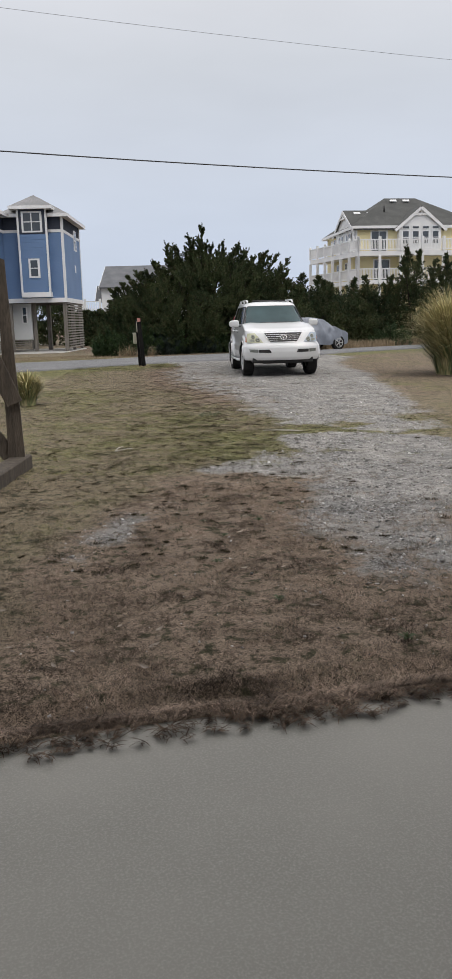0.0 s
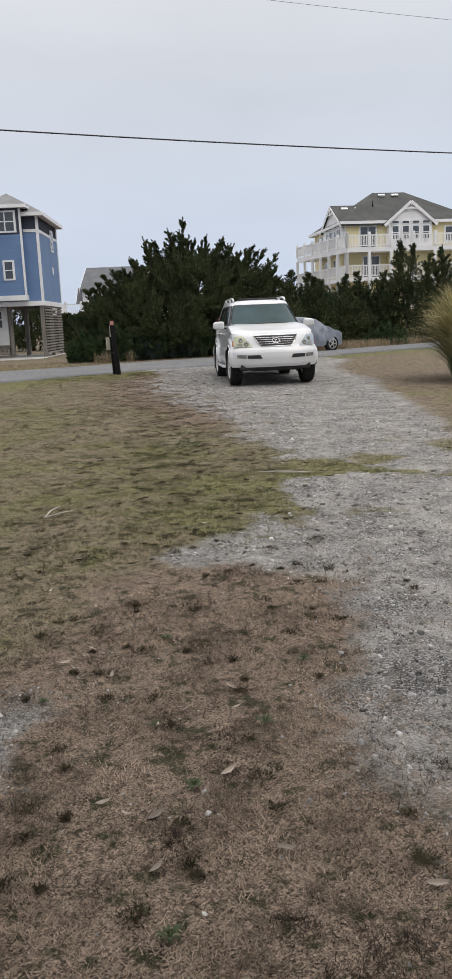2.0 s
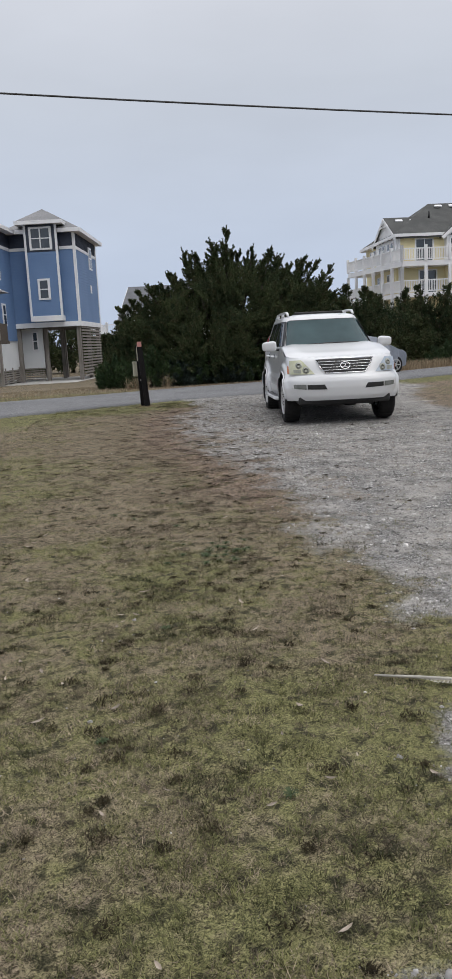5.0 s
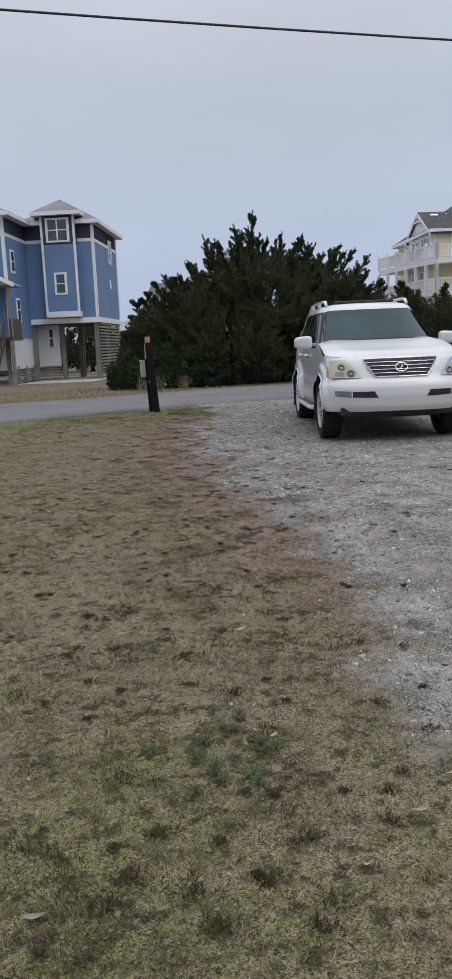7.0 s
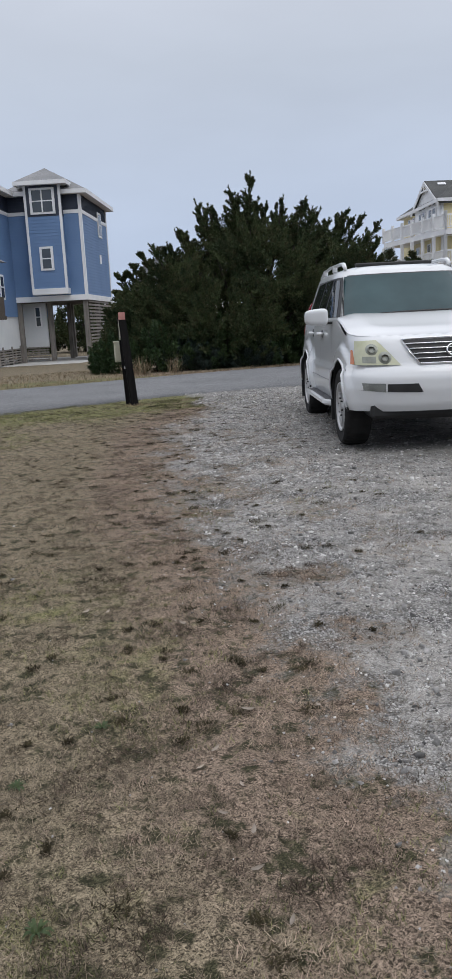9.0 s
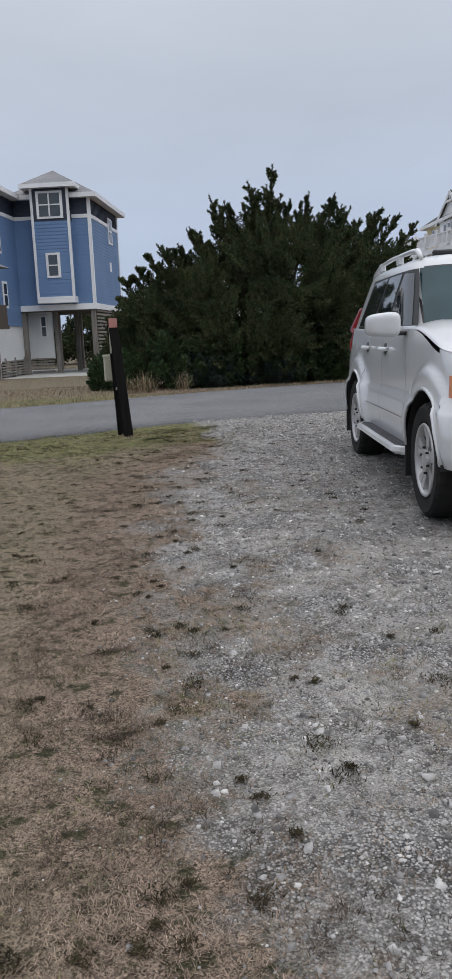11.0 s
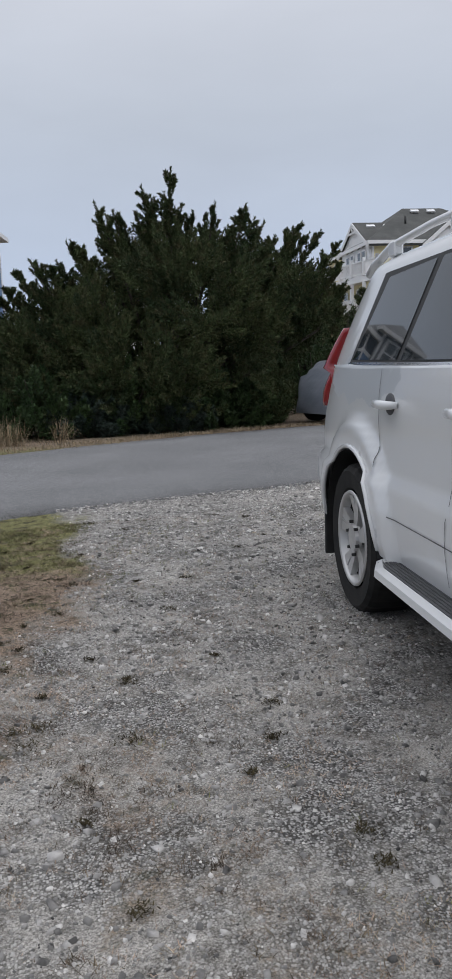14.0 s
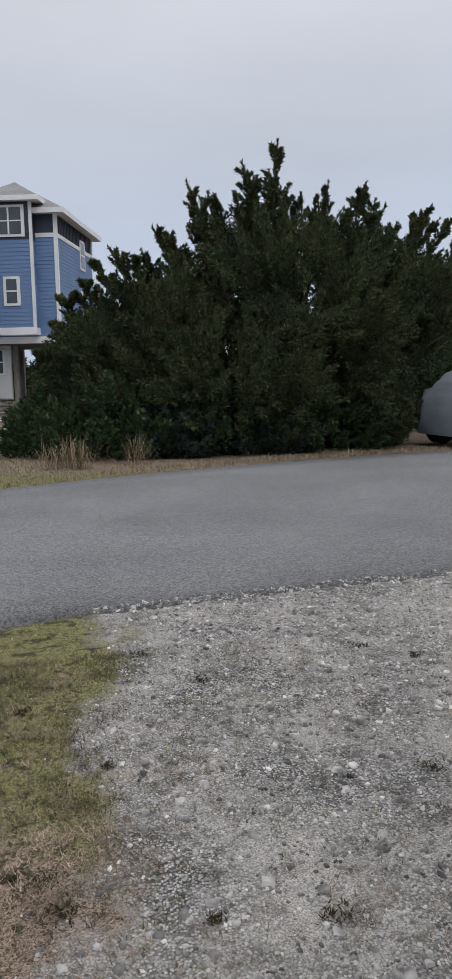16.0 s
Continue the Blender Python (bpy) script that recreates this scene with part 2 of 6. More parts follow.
def car_paint():
    """Pearl white with clear coat peeled off in ragged grey patches under the rear windows and on the roof."""
    m = mat("pearl_white_paint", (0.65, 0.66, 0.67), (0.69, 0.695, 0.70), 1.5, 0.30, 40, 0.0, coat=0.9, rvar=0.01)
    t = m.node_tree
    bs = t.nodes["Principled BSDF"]
    base = bs.inputs["Base Color"].links[0].from_socket
    tc = t.nodes.new("ShaderNodeTexCoord")
    sp = t.nodes.new("ShaderNodeSeparateXYZ")
    t.links.new(tc.outputs["Object"], sp.inputs[0])
    nz = t.nodes.new("ShaderNodeTexNoise")
    nz.inputs["Scale"].default_value, nz.inputs["Detail"].default_value = 5.0, 8.0
    t.links.new(tc.outputs["Object"], nz.inputs["Vector"])

    def band(sock, c, half):
        a = t.nodes.new("ShaderNodeMath")
        a.operation = "SUBTRACT"
        a.inputs[1].default_value = c
        t.links.new(sock, a.inputs[0])
        b = t.nodes.new("ShaderNodeMath")
        b.operation = "ABSOLUTE"
        t.links.new(a.outputs[0], b.inputs[0])
        d = t.nodes.new("ShaderNodeMapRange")
        d.inputs["From Min"].default_value, d.inputs["From Max"].default_value = half, 0.0
        t.links.new(b.outputs[0], d.inputs[0])
        return d.outputs[0]

    by, bz = band(sp.outputs["Y"], 2.75, 1.0), band(sp.outputs["Z"], 1.19, 0.17)
    mul = t.nodes.new("ShaderNodeMath")
    mul.operation = "MULTIPLY"
    t.links.new(by, mul.inputs[0])
    t.links.new(bz, mul.inputs[1])
    roof = band(sp.outputs["Z"], 1.80, 0.05)
    rf = t.nodes.new("ShaderNodeMath")
    rf.operation = "MULTIPLY"
    rf.inputs[1].default_value = 0.32
    t.links.new(roof, rf.inputs[0])
    mxm = t.nodes.new("ShaderNodeMath")
    mxm.operation = "MAXIMUM"
    t.links.new(mul.outputs[0], mxm.inputs[0])
    t.links.new(rf.outputs[0], mxm.inputs[1])
    add = t.nodes.new("ShaderNodeMath")
    add.operation = "ADD"
    t.links.new(mxm.outputs[0], add.inputs[0])
    t.links.new(nz.outputs["Fac"], add.inputs[1])
    cut = t.nodes.new("ShaderNodeMapRange")
    cut.inputs["From Min"].default_value, cut.inputs["From Max"].default_value = 0.80, 0.815
    t.links.new(add.outputs[0], cut.inputs[0])
    mx = t.nodes.new("ShaderNodeMix")
    mx.data_type = "RGBA"
    mx.inputs["B"].default_value = (0.43, 0.45, 0.47, 1)
    t.links.new(base, mx.inputs["A"])
    t.links.new(cut.outputs[0], mx.inputs["Factor"])
    t.links.new(mx.outputs["Result"], bs.inputs["Base Color"])
    inv = t.nodes.new("ShaderNodeMapRange")
    inv.inputs["To Min"].default_value, inv.inputs["To Max"].default_value = 0.9, 0.0
    t.links.new(cut.outputs[0], inv.inputs[0])
    t.links.new(inv.outputs[0], bs.inputs["Coat Weight"])
    return m


M_PAINT = car_paint()


# ---- building helpers ----
def thing(name, m, label, category, group="", kind=""):
    ob = new(name)
    ob.matrix_world = m
    ob.empty_display_size = 0.1
    return tagged(ob, label, category, group, kind)


def mesh_ob(name, verts, faces, material, parent=None, label="", smooth=False):
    me = bpy.data.meshes.new(name)
    me.from_pydata([tuple(v) for v in verts], [], faces)
    me.materials.append(material)
    if smooth:
        me.shade_smooth()
    ob = new(name, me)
    if parent:
        ob.parent = parent
    if label:
        ob["label"] = label
    return ob


def part(name, bm, material, parent, label="", smooth=False):
    me = bpy.data.meshes.new(name)
    bmesh.ops.recalc_face_normals(bm, faces=bm.faces)
    bm.to_mesh(me)
    bm.free()
    me.materials.append(material)
    if smooth:
        me.shade_smooth()
    ob = new(name, me)
    if parent:
        ob.parent = parent
    if label:
        ob["label"] = label
    return ob


def add_box(bm, x0, x1, y0, y1, z0, z1, m=None, bevel=0.0):
    r = bmesh.ops.create_cube(bm, size=1.0)
    mm = Matrix.Translation(((x0 + x1) / 2, (y0 + y1) / 2, (z0 + z1) / 2)) @ Matrix.Diagonal((abs(x1 - x0), abs(y1 - y0), abs(z1 - z0), 1))
    bmesh.ops.transform(bm, matrix=(m @ mm) if m else mm, verts=r["verts"])
    if bevel:
        es = list({e for v in r["verts"] for e in v.link_edges})
        bmesh.ops.bevel(bm, geom=es, offset=bevel, segments=1, affect="EDGES")


def box(name, material, parent, x0, x1, y0, y1, z0, z1, bevel=0.01, label="", m=None):
    bm = bmesh.new()
    add_box(bm, x0, x1, y0, y1, z0, z1, m, bevel)
    return part(name, bm, material, parent, label)


def beam(name, material, parent, p, q, w, h, bevel=0.006, label=""):
    """A squared timber from p to q, w wide and h high."""
    p, q = Vector(p), Vector(q)
    d = q - p
    m = Matrix.Translation((p + q) / 2) @ d.to_track_quat("Y", "Z").to_matrix().to_4x4()
    return box(name, material, parent, -w / 2, w / 2, -d.length / 2, d.length / 2, -h / 2, h / 2, bevel, label, m)


def tube(name, material, parent, pts, r, n=8, label=""):
    verts, faces = [], []
    pts = [Vector(p) for p in pts]
    for i, p in enumerate(pts):
        d = (pts[min(i + 1, len(pts) - 1)] - pts[max(i - 1, 0)]).normalized()
        a = d.orthogonal().normalized() if i == 0 else (a - d * a.dot(d)).normalized()
        b = d.cross(a)
        rr = r[i] if isinstance(r, (list, tuple)) else r
        verts += [p + (a * math.cos(2 * math.pi * k / n) + b * math.sin(2 * math.pi * k / n)) * rr for k in range(n)]
    for i in range(len(pts) - 1):
        for k in range(n):
            faces.append((i * n + k, i * n + (k + 1) % n, (i + 1) * n + (k + 1) % n, (i + 1) * n + k))
    faces += [tuple(range(n))[::-1], tuple(range((len(pts) - 1) * n, len(pts) * n))]
    return mesh_ob(name, verts, faces, material, parent, label, True)


def smooth01(t):
    t = np.clip(t, 0, 1)
    return t * t * (3 - 2 * t)


# ---- the lie of the land ----
def road_near(x):
    return np.interp(x, (-90.0, -6.0, 0.0, 2.2, 3.0, 3.8, 5.0, 6.4, 7.6, 9.0, 13.0, 17.0, 30.0, 70.0), (18.0, 22.2, 24.05, 24.95, 25.4, 25.75, 25.98, 26.25, 26.75, 27.6, 30.2, 32.9, 42.5, 95.0))


def road_far(x):
    fx = (-90.0, -6.0, 1.8, 3.4, 5.2, 7.5, 9.6, 11.2, 13.5, 16.0, 19.0, 22.0, 30.0, 70.0)
    fy = (25.6, 28.0, 30.1, 31.3, 32.5, 33.6, 34.2, 34.7, 36.4, 38.9, 41.5, 43.8, 50.5, 103.0)
    return sum(np.interp(x + d, fx, fy) for d in (-0.8, -0.4, 0.0, 0.4, 0.8)) / 5


HY = (-60.0, 2.4, 4.6, 7.0, 9.5, 13.0, 17.5, 21.0, 25.0, 30.0, 33.5, 42.0, 56.0, 65.0, 200.0)
HZ = (0.07, 0.07, 0.05, 0.02, 0.0, -0.035, -0.02, 0.0, 0.07, 0.07, 0.0, -0.2, -0.55, -0.62, -0.7)


def land(x, y):
    """The ground's height: nearly level, falling gently away beyond the road."""
    return np.interp(y, HY, HZ)


def relief(x, y):
    """Lumps of turf and stones on the ground, up to a centimetre or two."""
    near = smooth01((y - 2.45) / 0.3) * smooth01((29.0 - y) / 2.0)
    g = gravel_at(x, y)
    return near * (0.012 * fbm(x, y, 1.1, 31) + (0.011 - 0.006 * g) * fbm(x, y, 6.0, 32) + (0.009 - 0.004 * g) * fbm(x, y, 15.0, 33, 2))


GY = (2.0, 3.4, 3.8, 4.9, 5.6, 6.2, 6.6, 7.0, 7.4, 7.8, 8.4, 9.7, 10.6, 12.3, 13.0, 13.9, 15.0, 16.0, 17.0, 18.4, 20.3, 21.7, 22.4, 23.0, 23.9, 25.0, 26.0)
GX = (2.0, 1.50, 1.60, 1.66, 1.95, 1.95, 1.65, 1.25, 1.65, 2.15, 2.50, 2.85, 3.12, 3.28, 3.42, 3.20, 3.30, 3.30, 3.06, 3.05, 3.1, 3.35, 3.65, 3.9, 4.08, 4.15, 3.9)
RX = (2.2, 2.15, 2.3, 2.9, 3.5, 3.9, 4.2, 4.4, 4.5, 4.6, 4.8, 5.1, 5.5, 6.1, 6.3, 6.6, 6.9, 7.2, 7.5, 7.9, 8.3, 8.5, 8.7, 8.9, 9.3, 9.9, 10.4)


def fbm(x, y, s, seed=0.0, octaves=3):
    """Cheap value noise on arrays, about -1 to 1."""
    out, amp, tot = 0.0, 1.0, 0.0
    for o in range(octaves):
        u, v = x * s + seed * 17.3 + o * 5.1, y * s - seed * 9.7 + o * 3.3
        i, j = np.floor(u), np.floor(v)
        f, g = u - i, v - j
        f, g = f * f * (3 - 2 * f), g * g * (3 - 2 * g)

        def h(a, b):
            q = np.sin(a * 127.1 + b * 311.7 + seed * 74.7) * 43758.5453
            return q - np.floor(q)

        val = (h(i, j) * (1 - f) + h(i + 1, j) * f) * (1 - g) + (h(i, j + 1) * (1 - f) + h(i + 1, j + 1) * f) * g
        out, tot, amp, s = out + amp * (2 * val - 1), tot + amp, amp * 0.5, s * 2.1
    return out / tot


def gravel_at(x, y):
    """0 in turf, 1 in the gravel drive."""
    wob = 0.24 * fbm(x, y, 0.9, 1) + 0.20 * fbm(x, y, 3.1, 2)
    left = np.interp(y, GY, GX)
    right = np.interp(y, GY, RX)
    soft = np.interp(y, (3, 6, 8, 12, 17, 21, 24), (0.9, 0.8, 0.5, 0.8, 1.3, 1.2, 0.4))
    g = smooth01(0.5 + (x + wob - left) / soft) * smooth01(0.5 + (right - x + wob) / 0.9)
    g = g * smooth01((y - 2.9) / 1.0)
    # turf islands between the wheel tracks
    isl = smooth01((fbm(x, y, 1.9, 5) + 0.12) * 2.4) * np.interp(y, (5.5, 7.3, 7.8, 9.8, 10.8, 12.5), (0.15, 0.20, 0.90, 0.85, 0.35, 0.0))
    g = g * (1 - isl)
    # worn turf breaks up the stones close to the slab
    g = g * (1 - 0.55 * smooth01((5.6 - y) / 2.2) * smooth01(0.6 + 1.5 * fbm(x, y, 1.6, 8)))
    # dead grass and dirt among the stones by the parked car
    g = g * (1 - 0.42 * smooth01((fbm(x, y, 3.4, 9) + 0.15) * 2.2) * np.interp(y, (11.0, 13.0, 20.5, 23.3), (0.2, 1.0, 1.15, 0.25)) * smooth01((5.2 - x) / 1.4))
    # a stony patch in the worn turf
    sp = np.exp(-(((x - 0.42 - 0.4 * (y - 4.9)) / 0.28) ** 2 + ((y - 4.9) / 0.7) ** 2)) * 0.75 * smooth01(fbm(x, y, 3, 3) + 0.6)
    return np.clip(np.maximum(g, sp), 0, 1)


def green_at(x, y):
    """How green the turf is."""
    base = 0.20 + 0.45 * fbm(x, y, 0.45, 11) + 0.36 * fbm(x, y, 1.7, 12)
    verge = 0.7 * smooth01((y - (road_near(x) - 2.6)) / 1.5)
    lawn = 0.24 * np.exp(-(((x - 1.3) / 1.7) ** 2 + ((y - 9.2) / 3.2) ** 2)) + 0.45 * np.exp(-(((x - 3.4) / 1.4) ** 2 + ((y - 8.8) / 1.1) ** 2))
    worn = -0.7 * worn_at(x, y)
    brown = -0.45 * np.exp(-(((x - 2.4) / 1.1) ** 2 + ((y - 19.0) / 3.5) ** 2))
    return np.clip(base + verge + lawn + worn + brown, 0, 1)


def worn_at(x, y):
    """The dead, trodden turf between the slab and the lawn."""
    edge = np.interp(y, (2.4, 4.3, 5.5, 6.1, 6.9), (-0.55, 0.0, 0.45, 0.75, 1.1)) + 0.22 * fbm(x, y, 1.4, 21)
    return smooth01((7.2 - y + 0.3 * fbm(x, y, 1.2, 23)) / 0.9) * smooth01(0.5 + (x - edge) / 0.5)


def red_at(x, y):
    """Dead, reddish-brown thatch."""
    edge = np.exp(-((x - np.interp(y, GY, GX) + 0.25) / 0.45) ** 2) * smooth01((y - 11) / 4) * 0.9
    dirt = 0.6 * smooth01((x - np.interp(y, GY, GX) + 0.5) / 0.5) * smooth01((y - 12) / 2)
    return np.clip(worn_at(x, y) + edge + dirt + 0.3 * fbm(x, y, 0.8, 22), 0, 1)


def ground_material():
    m = bpy.data.materials.new("turf_and_gravel")
    m.use_nodes = True
    t = m.node_tree
    bs = t.nodes["Principled BSDF"]
    tc = t.nodes.new("ShaderNodeTexCoord")

    def nz(scale, detail=5.0, rough=0.6, warp=0.0):
        n = t.nodes.new("ShaderNodeTexNoise")
        n.inputs["Scale"].default_value, n.inputs["Detail"].default_value, n.inputs["Roughness"].default_value = scale, detail, rough
        n.inputs["Distortion"].default_value = warp
        t.links.new(tc.outputs["Object"], n.inputs["Vector"])
        return n.outputs["Fac"]

    def rng(s, a, b, c=0.0, d=1.0):
        n = t.nodes.new("ShaderNodeMapRange")
        for k, v in zip(("From Min", "From Max", "To Min", "To Max"), (a, b, c, d)):
            n.inputs[k].default_value = v
        t.links.new(s, n.inputs[0])
        return n.outputs[0]

    def mix(f, a, b):
        n = t.nodes.new("ShaderNodeMix")
        n.data_type = "RGBA"
        for k, v in (("A", a), ("B", b)):
            if isinstance(v, tuple):
                n.inputs[k].default_value = (*v, 1)
            else:
                t.links.new(v, n.inputs[k])
        t.links.new(f, n.inputs["Factor"])
        return n.outputs["Result"]

    def attr(name):
        n = t.nodes.new("ShaderNodeAttribute")
        n.attribute_name = name
        return n.outputs["Fac"]

    def add(a, b, k):
        n = t.nodes.new("ShaderNodeMath")
        n.operation = "MULTIPLY_ADD"
        t.links.new(b, n.inputs[0])
        n.inputs[1].default_value = k
        t.links.new(a, n.inputs[2])
        return n.outputs[0]

    n_f, n_m, n_c, n_x, n_t = nz(75.0, 8.0, 0.75, 2.0), nz(23.0, 6.0, 0.65, 1.0), nz(2.3), nz(190.0, 5.0, 0.7), nz(8.0, 5.0, 0.65)
    # the near-black end of each turf colour paints the shade between blades
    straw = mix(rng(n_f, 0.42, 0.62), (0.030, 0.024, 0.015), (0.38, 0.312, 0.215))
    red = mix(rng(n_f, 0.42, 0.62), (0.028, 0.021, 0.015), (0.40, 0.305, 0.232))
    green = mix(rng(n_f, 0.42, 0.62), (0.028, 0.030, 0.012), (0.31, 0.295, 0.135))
    turf = mix(rng(add(attr("red"), n_m, 0.7), 0.55, 1.05), straw, red)
    turf = mix(rng(add(add(attr("green"), n_m, 0.5), n_t, 1.3), 1.12, 1.50), turf, green)
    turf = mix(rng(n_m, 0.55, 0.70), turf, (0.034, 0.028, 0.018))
    # hollows between tufts: their shade is mixed into the colour as dark patches
    gap_shade = mix(rng(n_f, 0.46, 0.64), (0.022, 0.022, 0.012), (0.115, 0.105, 0.060))
    turf = mix(rng(nz(13.0, 5.0, 0.65), 0.52, 0.62), turf, gap_shade)
    v = t.nodes.new("ShaderNodeTexVoronoi")
    v.inputs["Scale"].default_value = 125.0
    t.links.new(tc.outputs["Object"], v.inputs["Vector"])
    sepc = t.nodes.new("ShaderNodeSeparateColor")
    t.links.new(v.outputs["Color"], sepc.inputs[0])
    stone = mix(rng(sepc.outputs[0], 0.0, 1.0), (0.085, 0.085, 0.087), (0.50, 0.49, 0.472))
    stone = mix(rng(v.outputs["Distance"], 0.40, 0.66), stone, (0.055, 0.053, 0.050))
    sand = mix(rng(n_x, 0.40, 0.60), (0.15, 0.142, 0.13), (0.49, 0.467, 0.432))
    grav = mix(rng(add(n_c, n_m, 0.5), 0.62, 0.92), stone, sand)
    dark = mix(rng(n_f, 0.44, 0.58), (0.045, 0.038, 0.030), grav)
    grav = mix(rng(n_t, 0.49, 0.66), grav, dark)
    fac = rng(add(add(attr("gravel"), n_m, 0.6), n_t, 1.1), 1.14, 1.52)
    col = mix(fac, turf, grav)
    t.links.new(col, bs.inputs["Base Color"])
    bs.inputs["Roughness"].default_value = 0.95
    bs.inputs["Specular IOR Level"].default_value = 0.15
    bp = t.nodes.new("ShaderNodeBump")
    bp.inputs["Strength"].default_value, bp.inputs["Distance"].default_value = 0.5, 0.005
    t.links.new(add(n_f, n_m, 0.6), bp.inputs["Height"])
    t.links.new(bp.outputs[0], bs.inputs["Normal"])
    return m


M_GROUND = ground_material()


def graded(lo, hi, mid0, mid1, fine, coarse):
    """Grid lines: fine between mid0 and mid1, growing coarser outside."""
    a = list(np.arange(mid0, mid1 + 1e-6, fine))
    s, v = fine, mid1
    while v < hi:
        s = min(s * 1.25, coarse)
        v += s
        a.append(v)
    s, v = fine, mid0
    while v > lo:
        s = min(s * 1.25, coarse)
        v -= s
        a.insert(0, v)
    return np.array(a)


def build_ground():
    xs, ys = graded(-900, 900, -1.2, 6.4, 0.04, 90), graded(-400, 1500, 2.2, 26.4, 0.04, 90)
    X, Y = np.meshgrid(xs, ys)
    Z = land(X, Y) + relief(X, Y)
    on_road = (Y > road_near(X) - 0.15) & (Y < road_far(X) + 0.15) & (np.abs(X) < 420)
    Z = Z - 0.05 * on_road
    under = (Y < 2.6) & (Y > -9.2) & (X > -6.2) & (X < 8.2)
    Z = Z - 0.05 * under
    n, w = X.size, len(xs)
    me = bpy.data.meshes.new("ground")
    idx = np.arange(n).reshape(X.shape)
    f = np.stack([idx[:-1, :-1], idx[:-1, 1:], idx[1:, 1:], idx[1:, :-1]], -1).reshape(-1, 4)
    fill(me, np.stack([X, Y, Z], -1).reshape(-1, 3), f)
    for key, val in (("gravel", gravel_at(X, Y) * (Y < road_near(X) + 0.5)), ("green", green_at(X, Y) * (Y < 32)), ("red", red_at(X, Y))):
        at = me.attributes.new(key, "FLOAT", "POINT")
        at.data.foreach_set("value", val.reshape(-1).astype(np.float32))
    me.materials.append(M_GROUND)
    me.shade_smooth()
    return tagged(new("ground", me), "brown winter turf with a worn gravel drive across it", "ground", kind="structure")


def fill(me, verts, faces):
    """Writes arrays of verts and equal-sided faces into a mesh."""
    k = faces.shape[1]
    me.vertices.add(len(verts))
    me.vertices.foreach_set("co", verts.astype(np.float32).reshape(-1))
    me.loops.add(faces.size)
    me.loops.foreach_set("vertex_index", faces.astype(np.int32).reshape(-1))
    me.polygons.add(len(faces))
    me.polygons.foreach_set("loop_start", np.arange(0, faces.size, k, dtype=np.int32))
    me.update(calc_edges=True)


def array_ob(name, verts, faces, material, parent=None, smooth=False):
    me = bpy.data.meshes.new(name)
    fill(me, verts, faces)
    me.materials.append(material)
    if smooth:
        me.shade_smooth()
    ob = new(name, me)
    if parent:
        ob.parent = parent
    return ob


build_ground()


def asphalt():
    m = mat("asphalt", (0.105, 0.107, 0.112), (0.150, 0.152, 0.157), 0.7, 0.9, 150, 0.8, dist=0.006, c=(0.26, 0.26, 0.262), spec=0.3)
    t = m.node_tree
    bs = t.nodes["Principled BSDF"]
    last = bs.inputs["Base Color"].links[0].from_socket
    tc = t.nodes.new("ShaderNodeTexCoord")
    v = t.nodes.new("ShaderNodeTexVoronoi")
    v.inputs["Scale"].default_value = 110.0
    t.links.new(tc.outputs["Object"], v.inputs["Vector"])
    sc = t.nodes.new("ShaderNodeSeparateColor")
    t.links.new(v.outputs["Color"], sc.inputs[0])
    r = t.nodes.new("ShaderNodeMapRange")
    r.inputs["To Min"].default_value, r.inputs["To Max"].default_value = 0.55, 1.45
    t.links.new(sc.outputs[0], r.inputs[0])
    k = t.nodes.new("ShaderNodeVectorMath")
    k.operation = "SCALE"
    t.links.new(last, k.inputs[0])
    t.links.new(r.outputs[0], k.inputs["Scale"])
    t.links.new(k.outputs[0], bs.inputs["Base Color"])
    return m


def build_road():
    xs = np.concatenate([np.arange(-90, -6, 3.0), np.arange(-6, 20, 0.12), np.arange(20, 70, 1.5)])
    rows = 9
    V = []
    for r in range(rows):
        f = r / (rows - 1)
        near, far = road_near(xs), road_far(xs)
        if r in (0, 1):
            near = near + 0.06 * fbm(xs, xs * 0, 1.3, 41) + 0.03 * fbm(xs, xs * 0, 5, 42)
        y = near + (far - near) * f
        if r == rows - 1:
            y = y + 0.10 * fbm(xs, xs * 0, 1.7, 43)
        z = land(xs, y) + 0.006 + 0.03 * np.sin(math.pi * f)
        V.append(np.stack([xs, y, z], -1))
    lip = V[0].copy()
    lip[:, 2] -= 0.09
    lip2 = V[-1].copy()
    lip2[:, 2] -= 0.09
    V = np.concatenate([lip] + V + [lip2])
    w = len(xs)
    idx = np.arange(len(V)).reshape(-1, w)
    f = np.stack([idx[:-1, :-1], idx[:-1, 1:], idx[1:, 1:], idx[1:, :-1]], -1).reshape(-1, 4)
    ob = array_ob("road", V, f, asphalt())
    tagged(ob, "worn grey asphalt road with ragged edges", "road", kind="structure")


build_road()

# ---- the slab underfoot at the start ----
bm = bmesh.new()
add_box(bm, -6, 8, -9, 2.31, -0.06, 0.095)
ob = part("slab", bm, M_SLAB, None)
tagged(ob, "smooth grey concrete carport slab", "concrete slab", kind="structure")


# ---- white four-wheel-drive car ----
CAR_Z_BOT, ARCH_R = 0.40, 0.455


def c_nose(z):
    return np.interp(z, (0.36, 0.46, 0.60, 0.70, 0.77, 0.82, 0.95, 1.04, 1.09), (-0.78, -0.85, -0.885, -0.885, -0.86, -0.82, -0.775, -0.73, -0.66))


